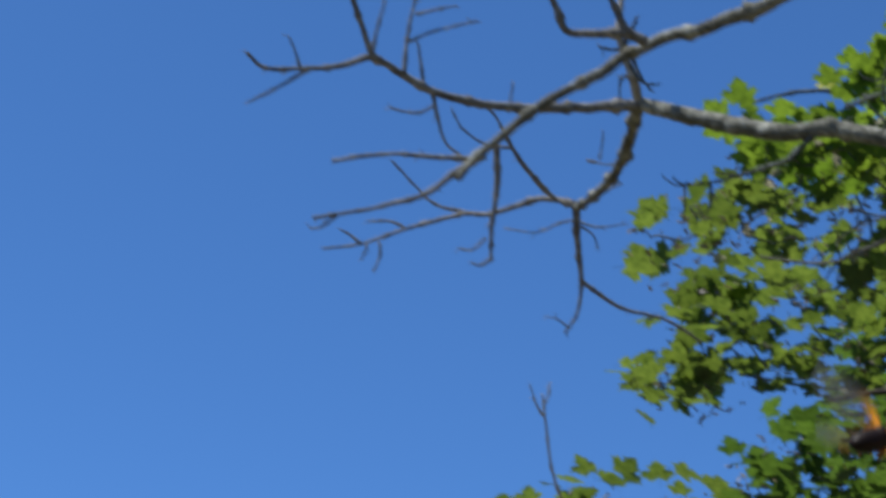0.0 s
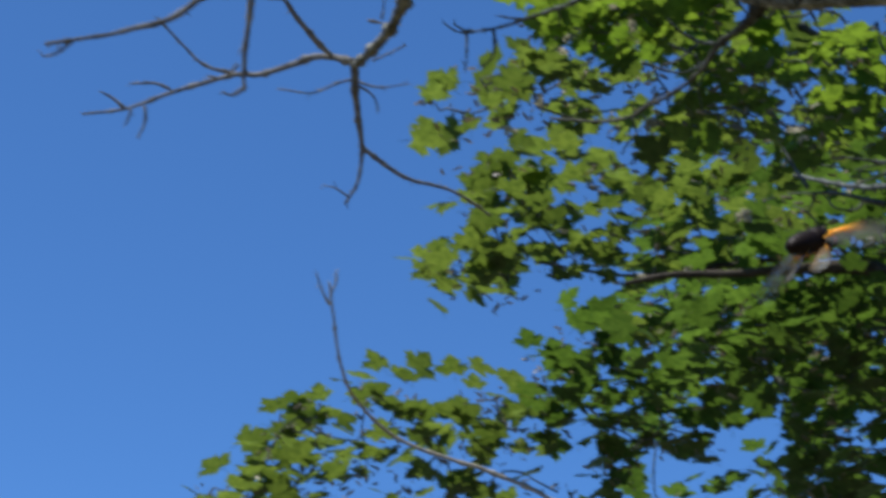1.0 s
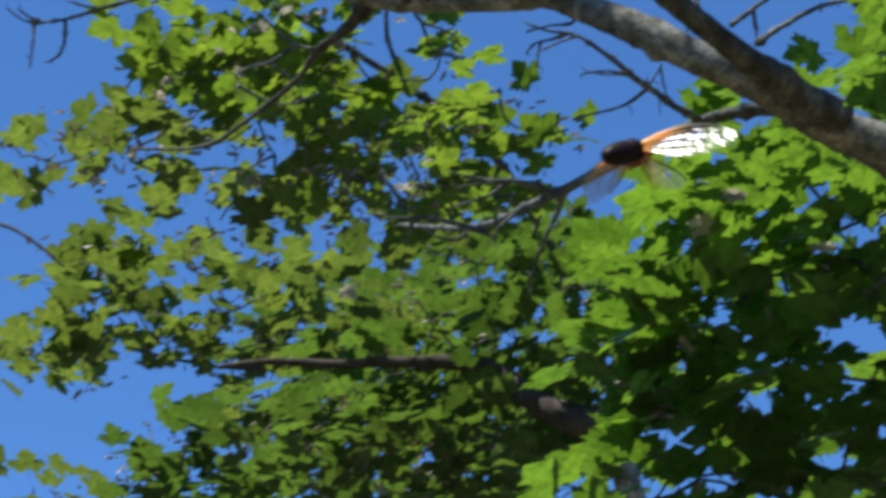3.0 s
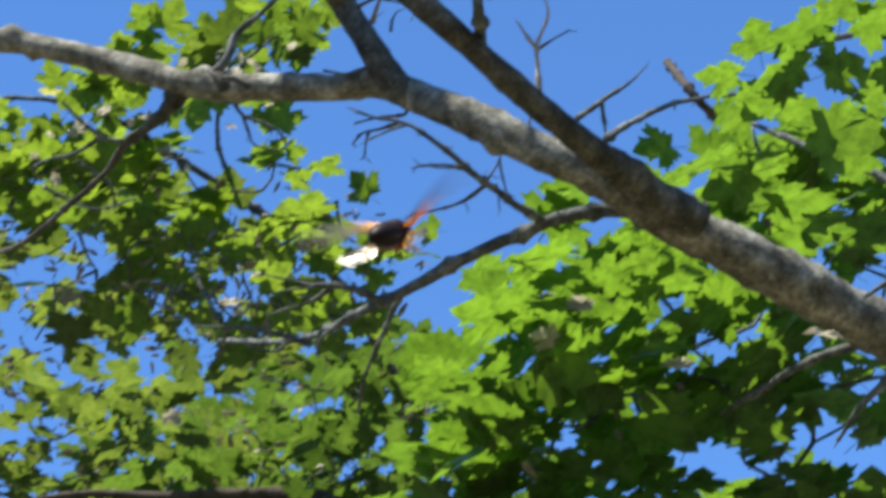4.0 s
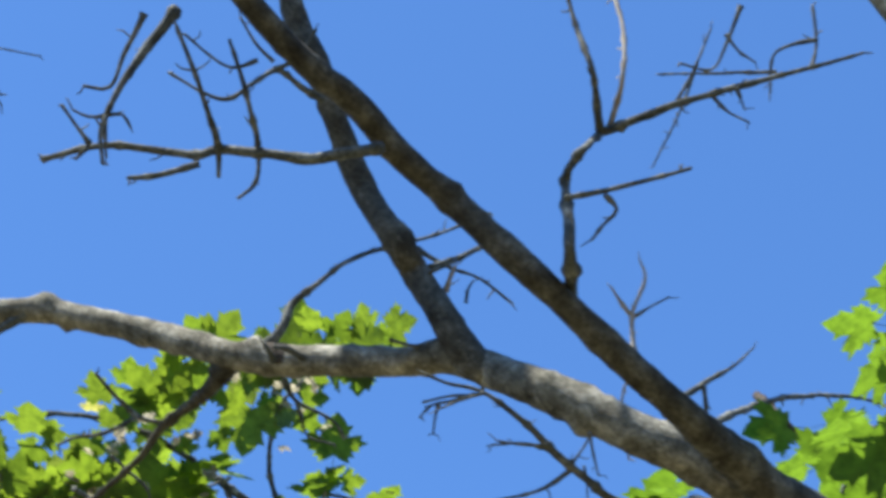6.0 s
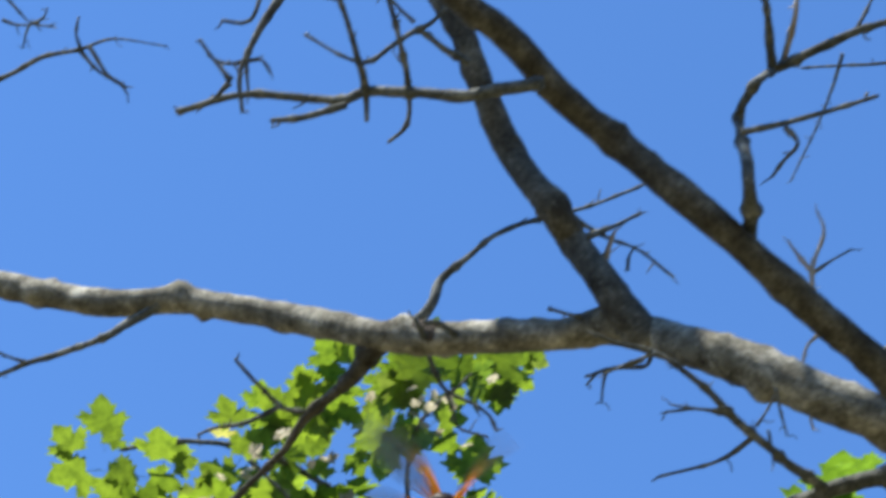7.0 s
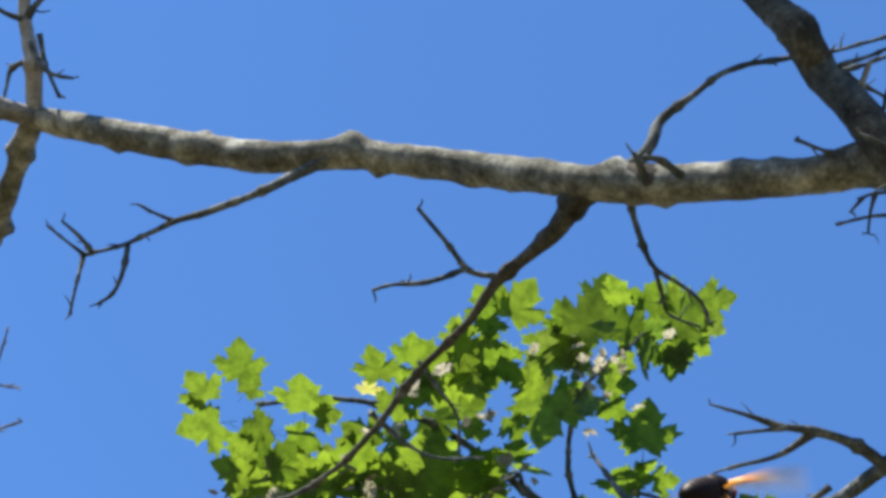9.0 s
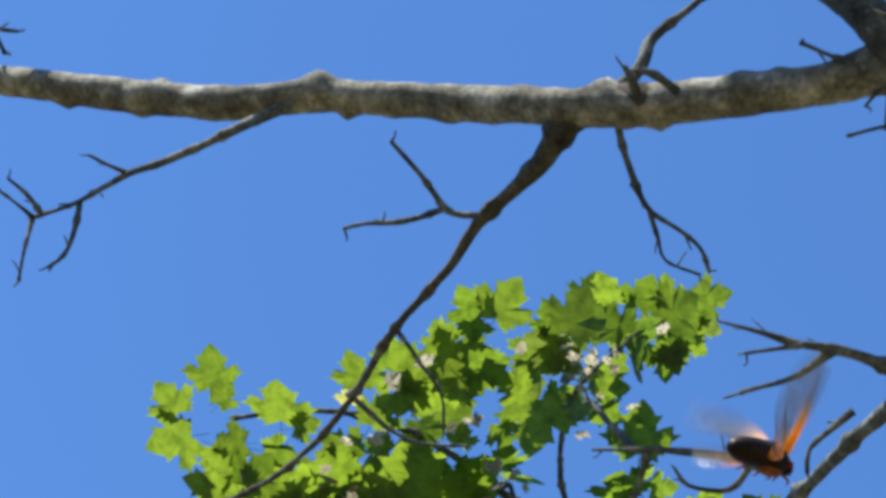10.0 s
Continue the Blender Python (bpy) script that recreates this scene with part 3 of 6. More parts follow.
limb("q", "limb", bare, [(0.998, 1.635, 3.469, 0.0145), (0.870, 1.817, 3.425, 0.0130), (0.794, 1.908, 3.409, 0.0118), (0.708, 1.998, 3.401, 0.0108), (0.624, 2.024, 3.336, 0.0092), (0.544, 2.055, 3.281, 0.0083), (0.490, 2.098, 3.234, 0.0080), (0.448, 2.134, 3.191, 0.0078), (0.419, 2.143, 3.148, 0.0066)], lumps=[(0.780, 1.924, 3.406, 0.0054), (0.680, 2.007, 3.380, 0.0045), (0.841, 1.853, 3.417, 0.0054)])
limb("q2", "twig", BOUGHS["q"], [(0.480, 2.215, 3.241, 0.0070), (0.439, 2.244, 3.211, 0.0059), (0.398, 2.275, 3.178, 0.0048), (0.309, 2.317, 3.152, 0.0037), (0.223, 2.353, 3.134, 0.0026)], PALE_TWIG)
limb("q3", "twig", BOUGHS["q"], [(0.467, 2.145, 3.204, 0.0062), (0.412, 2.166, 3.197, 0.0049), (0.319, 2.193, 3.200, 0.0035), (0.221, 2.232, 3.185, 0.0022)], PALE_TWIG)
limb("q4", "twig", BOUGHS["q"], [(0.482, 2.133, 3.218, 0.0062), (0.494, 2.161, 3.157, 0.0050), (0.498, 2.193, 3.097, 0.0038), (0.507, 2.219, 3.044, 0.0026)], PALE_TWIG)
limb("q5", "branch", BOUGHS["q"], [(0.693, 1.975, 3.387, 0.0092), (0.648, 1.982, 3.400, 0.0080), (0.566, 2.010, 3.396, 0.0068), (0.536, 2.000, 3.432, 0.0056), (0.503, 1.985, 3.478, 0.0044)], PALE_TWIG)
limb("q6", "branch", BOUGHS["q"], [(0.666, 1.980, 3.394, 0.0079), (0.633, 1.970, 3.432, 0.0057), (0.593, 1.950, 3.491, 0.0035)], PALE_TWIG)
limb("low", "branch", BOUGHS["limb"], [(2.058, 1.853, 3.217, 0.0115), (1.973, 1.897, 3.217, 0.0106), (1.914, 1.960, 3.207, 0.0096), (1.829, 2.043, 3.162, 0.0087), (1.793, 2.123, 3.145, 0.0077), (1.780, 2.197, 3.150, 0.0068), (1.842, 2.420, 3.238, 0.0059), (1.898, 2.624, 3.350, 0.0049), (1.971, 2.893, 3.516, 0.0040)])
limb("k5", "branch", BOUGHS["limb"], [(1.917, 1.957, 3.208, 0.0066), (1.795, 1.946, 3.224, 0.0053), (1.709, 1.920, 3.228, 0.0041), (1.644, 1.919, 3.245, 0.0030), (1.595, 1.926, 3.240, 0.0021), (1.561, 1.934, 3.246, 0.0012)])
limb("k5a", "twig", BOUGHS["limb"], [(1.799, 1.946, 3.221, 0.0035), (1.775, 1.984, 3.203, 0.0020), (1.736, 2.038, 3.200, 0.0009)])
limb("k5b", "twig", BOUGHS["limb"], [(1.752, 1.934, 3.225, 0.0032), (1.724, 1.952, 3.231, 0.0018), (1.699, 1.975, 3.230, 0.0007)])
limb("k5c", "twig", BOUGHS["limb"], [(1.642, 1.916, 3.242, 0.0026), (1.622, 1.939, 3.235, 0.0015), (1.606, 1.961, 3.228, 0.0006)])
limb("k5d", "twig", BOUGHS["limb"], [(1.720, 1.828, 3.162, 0.0026), (1.731, 1.837, 3.147, 0.0015), (1.748, 1.849, 3.125, 0.0006)])
limb("lo2", "twig", BOUGHS["limb"], [(1.882, 2.249, 3.241, 0.0053), (1.891, 2.319, 3.194, 0.0037), (1.907, 2.384, 3.165, 0.0024), (1.943, 2.449, 3.150, 0.0012)])
limb("dt1", "branch", BOUGHS["limb"], [(1.784, 2.156, 3.131, 0.0066), (1.735, 2.155, 3.138, 0.0053), (1.688, 2.164, 3.137, 0.0041), (1.653, 2.174, 3.132, 0.0030), (1.625, 2.183, 3.136, 0.0021), (1.594, 2.195, 3.140, 0.0012)])
limb("dt1b", "twig", BOUGHS["limb"], [(1.691, 2.164, 3.136, 0.0042), (1.671, 2.198, 3.121, 0.0024), (1.641, 2.229, 3.112, 0.0010)])
limb("tw", "branch", BOUGHS["limb2"], [(1.641, 1.755, 3.271, 0.0081), (1.581, 1.686, 3.258, 0.0068), (1.590, 1.691, 3.377, 0.0056), (1.563, 1.634, 3.357, 0.0046), (1.635, 1.671, 3.471, 0.0036)], lumps=[(1.587, 1.694, 3.377, 0.0045)])
limb("tw_a", "twig", BOUGHS["limb2"], [(1.635, 1.673, 3.470, 0.0053), (1.557, 1.597, 3.451, 0.0041), (1.540, 1.597, 3.521, 0.0031), (1.520, 1.593, 3.598, 0.0022)])
limb("tw_b", "twig", BOUGHS["limb2"], [(1.640, 1.660, 3.477, 0.0044), (1.606, 1.598, 3.475, 0.0034), (1.602, 1.582, 3.550, 0.0026), (1.595, 1.584, 3.612, 0.0019)], WOOD)
limb("tw_c", "branch", BOUGHS["limb2"], [(1.635, 1.671, 3.471, 0.0058), (1.653, 1.568, 3.438, 0.0046), (1.742, 1.507, 3.485, 0.0036), (1.790, 1.474, 3.509, 0.0027), (1.844, 1.431, 3.536, 0.0019)])
limb("tw_d", "twig", BOUGHS["limb2"], [(1.564, 1.666, 3.309, 0.0046), (1.574, 1.661, 3.314, 0.0035), (1.624, 1.618, 3.329, 0.0026), (1.665, 1.570, 3.339, 0.0019)])
limb("tw_e", "twig", BOUGHS["limb2"], [(1.598, 1.640, 3.314, 0.0032), (1.619, 1.646, 3.308, 0.0024), (1.614, 1.665, 3.296, 0.0018), (1.611, 1.682, 3.285, 0.0012)])
limb("tw_f", "twig", BOUGHS["limb2"], [(1.792, 1.472, 3.509, 0.0035), (1.798, 1.461, 3.544, 0.0021), (1.786, 1.444, 3.595, 0.0009)])
limb("tw_g", "twig", BOUGHS["limb2"], [(1.653, 1.567, 3.439, 0.0026), (1.665, 1.545, 3.478, 0.0015), (1.672, 1.510, 3.532, 0.0006)])
limb("tw_h", "twig", BOUGHS["limb2"], [(1.689, 1.540, 3.451, 0.0026), (1.709, 1.539, 3.437, 0.0015), (1.734, 1.531, 3.427, 0.0006)])
limb("t5", "branch", BOUGHS["limb2"], [(1.369, 1.743, 3.334, 0.0069), (1.307, 1.781, 3.310, 0.0060), (1.237, 1.849, 3.337, 0.0052), (1.218, 1.900, 3.362, 0.0046), (1.148, 1.954, 3.380, 0.0038), (1.093, 2.010, 3.372, 0.0030)])
limb("t5a", "twig", BOUGHS["limb2"], [(1.241, 1.872, 3.315, 0.0021), (1.225, 1.853, 3.342, 0.0038), (1.154, 1.772, 3.308, 0.0028), (1.104, 1.745, 3.350, 0.0015)])
limb("t5b", "twig", BOUGHS["limb2"], [(1.263, 1.867, 3.291, 0.0016), (1.271, 1.845, 3.304, 0.0026), (1.258, 1.822, 3.332, 0.0037), (1.194, 1.749, 3.314, 0.0027), (1.160, 1.731, 3.352, 0.0015)])
limb("t5c", "twig", BOUGHS["limb2"], [(1.206, 1.858, 3.302, 0.0040), (1.170, 1.881, 3.280, 0.0032), (1.143, 1.891, 3.268, 0.0024)])
limb("t5d", "twig", BOUGHS["limb2"], [(1.078, 1.855, 3.247, 0.0032), (1.057, 1.854, 3.263, 0.0019), (1.039, 1.852, 3.277, 0.0009)])
limb("t5e", "twig", BOUGHS["limb2"], [(1.078, 1.857, 3.246, 0.0032), (1.073, 1.873, 3.236, 0.0012)])
limb("t5f", "twig", BOUGHS["limb2"], [(1.079, 1.829, 3.268, 0.0026), (1.087, 1.841, 3.253, 0.0017), (1.097, 1.853, 3.236, 0.0009)])
limb("t5g", "twig", BOUGHS["limb2"], [(1.192, 1.724, 3.336, 0.0030), (1.174, 1.745, 3.331, 0.0021), (1.149, 1.753, 3.342, 0.0014), (1.121, 1.756, 3.358, 0.0007)])
limb("t5h", "twig", BOUGHS["limb2"], [(1.073, 1.759, 3.359, 0.0035), (1.074, 1.795, 3.329, 0.0025), (1.076, 1.823, 3.305, 0.0016), (1.054, 1.839, 3.307, 0.0009)])
limb("pl", "branch", BOUGHS["limb2"], [(1.819, 1.837, 3.306, 0.0046), (1.809, 1.828, 3.350, 0.0036), (1.800, 1.814, 3.383, 0.0027), (1.807, 1.793, 3.425, 0.0019), (1.796, 1.788, 3.451, 0.0012)], WOOD)
limb("pl2", "twig", BOUGHS["limb2"], [(1.801, 1.818, 3.379, 0.0030), (1.781, 1.816, 3.394, 0.0019), (1.767, 1.814, 3.406, 0.0010)], WOOD)
limb("pl3", "twig", BOUGHS["limb2"], [(1.804, 1.817, 3.378, 0.0026), (1.816, 1.796, 3.387, 0.0015), (1.828, 1.777, 3.394, 0.0006)])
limb("pm", "branch", BOUGHS["limb2"], [(1.924, 1.878, 3.346, 0.0046), (1.970, 1.857, 3.391, 0.0033), (1.998, 1.838, 3.416, 0.0022), (2.021, 1.818, 3.446, 0.0012)])
limb("pm2", "twig", BOUGHS["limb2"], [(1.960, 1.860, 3.381, 0.0035), (1.981, 1.880, 3.349, 0.0012)])
limb("pr", "branch", BOUGHS["limb2"], [(1.992, 1.892, 3.347, 0.0062), (2.046, 1.892, 3.398, 0.0049), (2.181, 1.912, 3.508, 0.0037), (2.343, 1.926, 3.604, 0.0027), (2.459, 1.943, 3.656, 0.0019)])
limb("us", "twig", BOUGHS["up"], [(1.657, 2.054, 3.600, 0.0040), (1.720, 2.066, 3.615, 0.0029), (1.782, 2.074, 3.633, 0.0019), (1.851, 2.091, 3.641, 0.0011)])
limb("us2", "twig", BOUGHS["up"], [(1.678, 2.060, 3.586, 0.0037), (1.711, 2.044, 3.609, 0.0023), (1.743, 2.024, 3.636, 0.0012)])
limb("us3", "twig", BOUGHS["up"], [(1.681, 2.061, 3.448, 0.0035), (1.653, 2.064, 3.433, 0.0023), (1.616, 2.064, 3.423, 0.0012)])
limb("lt", "twig", BOUGHS["limb"], [(1.748, 2.037, 3.413, 0.0037), (1.753, 2.056, 3.397, 0.0026), (1.726, 2.077, 3.395, 0.0017), (1.699, 2.105, 3.389, 0.0010)])
limb("tl", "branch", BOUGHS["q"], [(0.978, 2.767, 4.093, 0.0062), (1.073, 2.665, 4.121, 0.0050), (1.115, 2.606, 4.143, 0.0039), (1.153, 2.571, 4.150, 0.0029), (1.191, 2.531, 4.160, 0.0020), (1.260, 2.494, 4.153, 0.0012)])
limb("tl2", "twig", BOUGHS["q"], [(1.153, 2.571, 4.150, 0.0044), (1.191, 2.574, 4.129, 0.0024), (1.236, 2.565, 4.111, 0.0009)])
limb("st", "stub", leafy, [(3.087, 2.707, 4.541, 0.0095), (2.986, 2.567, 4.320, 0.0097), (3.094, 2.593, 4.297, 0.0100)], DARK)
# The crown's shade on fa and fb is put into their bark colour.
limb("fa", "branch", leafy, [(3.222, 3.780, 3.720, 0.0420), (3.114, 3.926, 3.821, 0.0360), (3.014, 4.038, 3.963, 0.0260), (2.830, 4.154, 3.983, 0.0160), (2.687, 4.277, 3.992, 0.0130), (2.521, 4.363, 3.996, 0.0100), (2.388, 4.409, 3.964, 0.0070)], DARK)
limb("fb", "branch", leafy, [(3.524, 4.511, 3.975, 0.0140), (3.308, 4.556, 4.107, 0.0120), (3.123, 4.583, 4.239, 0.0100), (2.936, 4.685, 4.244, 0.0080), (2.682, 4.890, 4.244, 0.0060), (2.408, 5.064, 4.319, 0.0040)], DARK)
limb("fc", "branch", leafy, [(2.995, 5.252, 3.299, 0.0085), (2.605, 5.289, 3.554, 0.0077), (2.381, 5.333, 3.656, 0.0070), (2.090, 5.411, 3.750, 0.0062), (1.916, 5.378, 3.842, 0.0055), (1.785, 5.217, 3.892, 0.0047), (1.703, 5.082, 4.010, 0.0040), (1.674, 5.044, 4.107, 0.0032)], WOOD)
limb("fc2", "twig", leafy, [(1.689, 5.071, 4.043, 0.0050), (1.657, 5.064, 4.083, 0.0035), (1.632, 5.050, 4.131, 0.0020)], WOOD)
limb("fc3", "twig", leafy, [(1.683, 5.057, 4.075, 0.0050), (1.692, 5.036, 4.107, 0.0035), (1.689, 5.021, 4.139, 0.0020)], WOOD)
limb("tl3", "twig", BOUGHS["q"], [(1.157, 2.570, 4.149, 0.0035), (1.140, 2.559, 4.166, 0.0021), (1.133, 2.541, 4.183, 0.0009)])
limb("tl4", "twig", BOUGHS["q"], [(0.996, 2.581, 4.224, 0.0037), (1.036, 2.584, 4.201, 0.0029), (1.056, 2.586, 4.189, 0.0021), (1.077, 2.587, 4.178, 0.0015), (1.108, 2.571, 4.173, 0.0009)])
limb("tl6", "twig", BOUGHS["q"], [(1.039, 2.608, 4.181, 0.0032), (1.060, 2.601, 4.176, 0.0019), (1.080, 2.587, 4.176, 0.0009)])
limb("tl7", "twig", BOUGHS["q"], [(1.081, 2.585, 4.177, 0.0028), (1.089, 2.570, 4.183, 0.0016), (1.088, 2.560, 4.192, 0.0007)])
limb("tl8", "twig", BOUGHS["q"], [(1.076, 2.590, 4.176, 0.0026), (1.078, 2.604, 4.163, 0.0016), (1.083, 2.616, 4.152, 0.0007)])
limb("tl5", "twig", BOUGHS["q"], [(1.139, 2.487, 4.056, 0.0035), (1.176, 2.497, 4.030, 0.0024), (1.199, 2.496, 4.020, 0.0015), (1.215, 2.499, 4.009, 0.0007)])
limb("td", "branch", BOUGHS["limb2"], [(1.151, 1.840, 3.510, 0.0066), (1.135, 1.879, 3.461, 0.0052), (1.125, 1.908, 3.417, 0.0039), (1.122, 1.932, 3.374, 0.0028), (1.138, 1.949, 3.339, 0.0019)])
limb("td2", "twig", BOUGHS["limb2"], [(1.123, 1.929, 3.390, 0.0031), (1.109, 1.940, 3.389, 0.0019), (1.091, 1.945, 3.394, 0.0009)])
limb("td3", "twig", BOUGHS["limb2"], [(1.123, 1.928, 3.390, 0.0028), (1.138, 1.916, 3.391, 0.0016), (1.152, 1.920, 3.382, 0.0007)])
limb("te", "branch", BOUGHS["up"], [(1.468, 2.009, 3.733, 0.0055), (1.435, 2.016, 3.745, 0.0047), (1.393, 2.011, 3.744, 0.0041), (1.370, 2.026, 3.717, 0.0034), (1.347, 2.054, 3.694, 0.0029), (1.312, 2.062, 3.693, 0.0023), (1.262, 2.060, 3.693, 0.0019)])
limb("te2", "twig", BOUGHS["up"], [(1.390, 2.013, 3.744, 0.0044), (1.405, 1.990, 3.753, 0.0026), (1.419, 1.960, 3.795, 0.0012)])
limb("te3", "twig", BOUGHS["up"], [(1.386, 2.006, 3.751, 0.0032), (1.355, 2.005, 3.767, 0.0019), (1.331, 2.007, 3.805, 0.0009)])
limb("trd", "twig", BOUGHS["q"], [(2.611, 2.314, 4.944, 0.0046), (2.645, 2.373, 4.950, 0.0033), (2.832, 2.588, 5.165, 0.0023), (3.244, 3.052, 5.687, 0.0014)])
limb("trc", "twig", BOUGHS["q"], [(2.756, 2.229, 4.933, 0.0046), (2.617, 2.331, 4.928, 0.0028), (2.555, 2.377, 4.925, 0.0014)])
limb("trf", "twig", BOUGHS["limb2"], [(1.687, 1.474, 3.551, 0.0030), (1.693, 1.510, 3.516, 0.0021), (1.691, 1.536, 3.497, 0.0013), (1.659, 1.555, 3.503, 0.0006)])
limb("trg", "twig", BOUGHS["limb2"], [(1.688, 1.503, 3.526, 0.0026), (1.707, 1.505, 3.511, 0.0015), (1.728, 1.500, 3.501, 0.0006)])
limb("trh", "twig", BOUGHS["limb2"], [(1.789, 1.453, 3.541, 0.0030), (1.762, 1.472, 3.529, 0.0021), (1.752, 1.492, 3.520, 0.0013), (1.766, 1.517, 3.490, 0.0006)])
limb("tri", "twig", BOUGHS["limb2"], [(1.710, 1.521, 3.466, 0.0026), (1.722, 1.526, 3.454, 0.0015), (1.729, 1.530, 3.446, 0.0006)])
limb("trj", "twig", BOUGHS["limb2"], [(1.899, 1.375, 3.632, 0.0032), (1.910, 1.403, 3.601, 0.0019), (1.915, 1.415, 3.588, 0.0009)])
limb("usw", "splinter", BOUGHS["up"], [(1.685, 2.035, 3.521, 0.0046), (1.682, 2.020, 3.533, 0.0028), (1.680, 2.005, 3.546, 0.0015)], WOOD)
limb("us4", "twig", BOUGHS["up"], [(1.717, 2.033, 3.520, 0.0026), (1.711, 2.018, 3.533, 0.0015), (1.713, 2.008, 3.540, 0.0006)])
limb("us5", "twig", BOUGHS["up"], [(1.646, 2.019, 3.525, 0.0030), (1.678, 2.001, 3.549, 0.0018), (1.706, 1.983, 3.575, 0.0009)])
limb("jk", "twig", BOUGHS["limb"], [(1.530, 2.200, 3.439, 0.0048), (1.514, 2.189, 3.440, 0.0034), (1.506, 2.186, 3.446, 0.0022)])
limb("jk2", "twig", BOUGHS["limb"], [(1.566, 2.182, 3.450, 0.0057), (1.537, 2.180, 3.451, 0.0041), (1.518, 2.182, 3.444, 0.0028)])
limb("lt2", "twig", BOUGHS["limb"], [(1.667, 1.965, 3.286, 0.0032), (1.648, 1.985, 3.280, 0.0022), (1.630, 2.000, 3.276, 0.0013), (1.625, 2.017, 3.266, 0.0006)])
limb("lt3", "twig", BOUGHS["limb"], [(1.636, 1.994, 3.278, 0.0023), (1.640, 2.007, 3.266, 0.0013), (1.647, 2.020, 3.253, 0.0005)])
limb("k5e", "twig", BOUGHS["limb"], [(1.734, 1.913, 3.208, 0.0026), (1.715, 1.928, 3.206, 0.0015), (1.683, 1.946, 3.210, 0.0006)])
limb("k5f", "twig", BOUGHS["limb"], [(1.768, 1.909, 3.194, 0.0026), (1.770, 1.894, 3.204, 0.0015), (1.770, 1.878, 3.216, 0.0006)])
limb("k5g", "twig", BOUGHS["limb"], [(1.780, 1.904, 3.191, 0.0023), (1.790, 1.913, 3.179, 0.0013), (1.801, 1.925, 3.165, 0.0005)])
limb("hang", "twig", BOUGHS["limb2"], [(1.860, 1.876, 3.360, 0.0028), (1.855, 1.897, 3.347, 0.0020), (1.873, 1.925, 3.317, 0.0013), (1.900, 1.947, 3.286, 0.0007)], WOOD)
limb("hz", "branch", BOUGHS["limb"], [(1.730, 2.274, 3.111, 0.0055), (1.703, 2.300, 3.129, 0.0043), (1.672, 2.330, 3.147, 0.0033), (1.637, 2.357, 3.154, 0.0023), (1.603, 2.387, 3.160, 0.0015)])
limb("hz2", "twig", BOUGHS["limb"], [(1.642, 2.379, 3.176, 0.0044), (1.632, 2.401, 3.228, 0.0026), (1.627, 2.424, 3.278, 0.0012)])
limb("hz3", "twig", BOUGHS["limb"], [(1.640, 2.357, 3.154, 0.0040), (1.650, 2.379, 3.148, 0.0024), (1.663, 2.416, 3.144, 0.0012)])
limb("hz4", "twig", BOUGHS["limb"], [(1.732, 2.193, 3.114, 0.0040), (1.723, 2.214, 3.103, 0.0029), (1.715, 2.234, 3.093, 0.0020), (1.722, 2.248, 3.081, 0.0012)])
limb("hz5", "twig", BOUGHS["limb"], [(1.709, 2.299, 3.128, 0.0035), (1.707, 2.330, 3.121, 0.0026), (1.681, 2.352, 3.129, 0.0018), (1.668, 2.354, 3.145, 0.0011)])
limb("bl1", "twig", BOUGHS["ndn"], [(1.218, 3.545, 4.102, 0.0040), (1.246, 3.535, 4.097, 0.0027), (1.269, 3.528, 4.092, 0.0016), (1.291, 3.516, 4.093, 0.0007)], PALE_TWIG)
limb("bl2", "twig", BOUGHS["ndn"], [(1.246, 3.527, 4.104, 0.0035), (1.241, 3.497, 4.129, 0.0019), (1.233, 3.468, 4.154, 0.0007)], PALE_TWIG)
limb("bl3", "twig", BOUGHS["ndn"], [(1.256, 3.613, 4.034, 0.0040), (1.289, 3.579, 4.046, 0.0023), (1.318, 3.547, 4.057, 0.0009)], PALE_TWIG)
limb("g_a", "twig", BOUGHS["limb"], [(0.432, 2.820, 3.807, 0.0045), (0.432, 2.794, 3.856, 0.0030), (0.437, 2.763, 3.910, 0.0016)], PALE_TWIG)
limb("g_b", "twig", BOUGHS["limb"], [(0.512, 2.788, 3.908, 0.0040), (0.545, 2.773, 3.917, 0.0026), (0.593, 2.752, 3.928, 0.0012)], PALE_TWIG)
limb("g_c", "twig", BOUGHS["limb"], [(0.588, 2.857, 3.737, 0.0040), (0.556, 2.876, 3.719, 0.0026), (0.497, 2.891, 3.726, 0.0012)], PALE_TWIG)
limb("g_d", "twig", BOUGHS["ndn"], [(0.887, 3.203, 3.883, 0.0042), (0.823, 3.202, 3.878, 0.0033), (0.761, 3.188, 3.896, 0.0023), (0.727, 3.177, 3.936, 0.0014)], PALE_TWIG)
limb("g_e", "twig", BOUGHS["ndn"], [(0.860, 3.154, 3.946, 0.0036), (0.859, 3.135, 3.982, 0.0024), (0.857, 3.119, 4.011, 0.0012)], PALE_TWIG)
limb("g_f", "twig", BOUGHS["limb"], [(0.286, 2.865, 3.765, 0.0036), (0.270, 2.854, 3.795, 0.0024), (0.254, 2.845, 3.821, 0.0012)], PALE_TWIG)
limb("g_g", "twig", BOUGHS["q"], [(0.263, 2.336, 3.143, 0.0032), (0.239, 2.355, 3.122, 0.0022), (0.221, 2.363, 3.117, 0.0011)], PALE_TWIG)
limb("g_h", "twig", BOUGHS["ndn"], [(0.692, 3.735, 3.841, 0.0036), (0.690, 3.748, 3.817, 0.0024), (0.685, 3.756, 3.804, 0.0012)], PALE_TWIG)
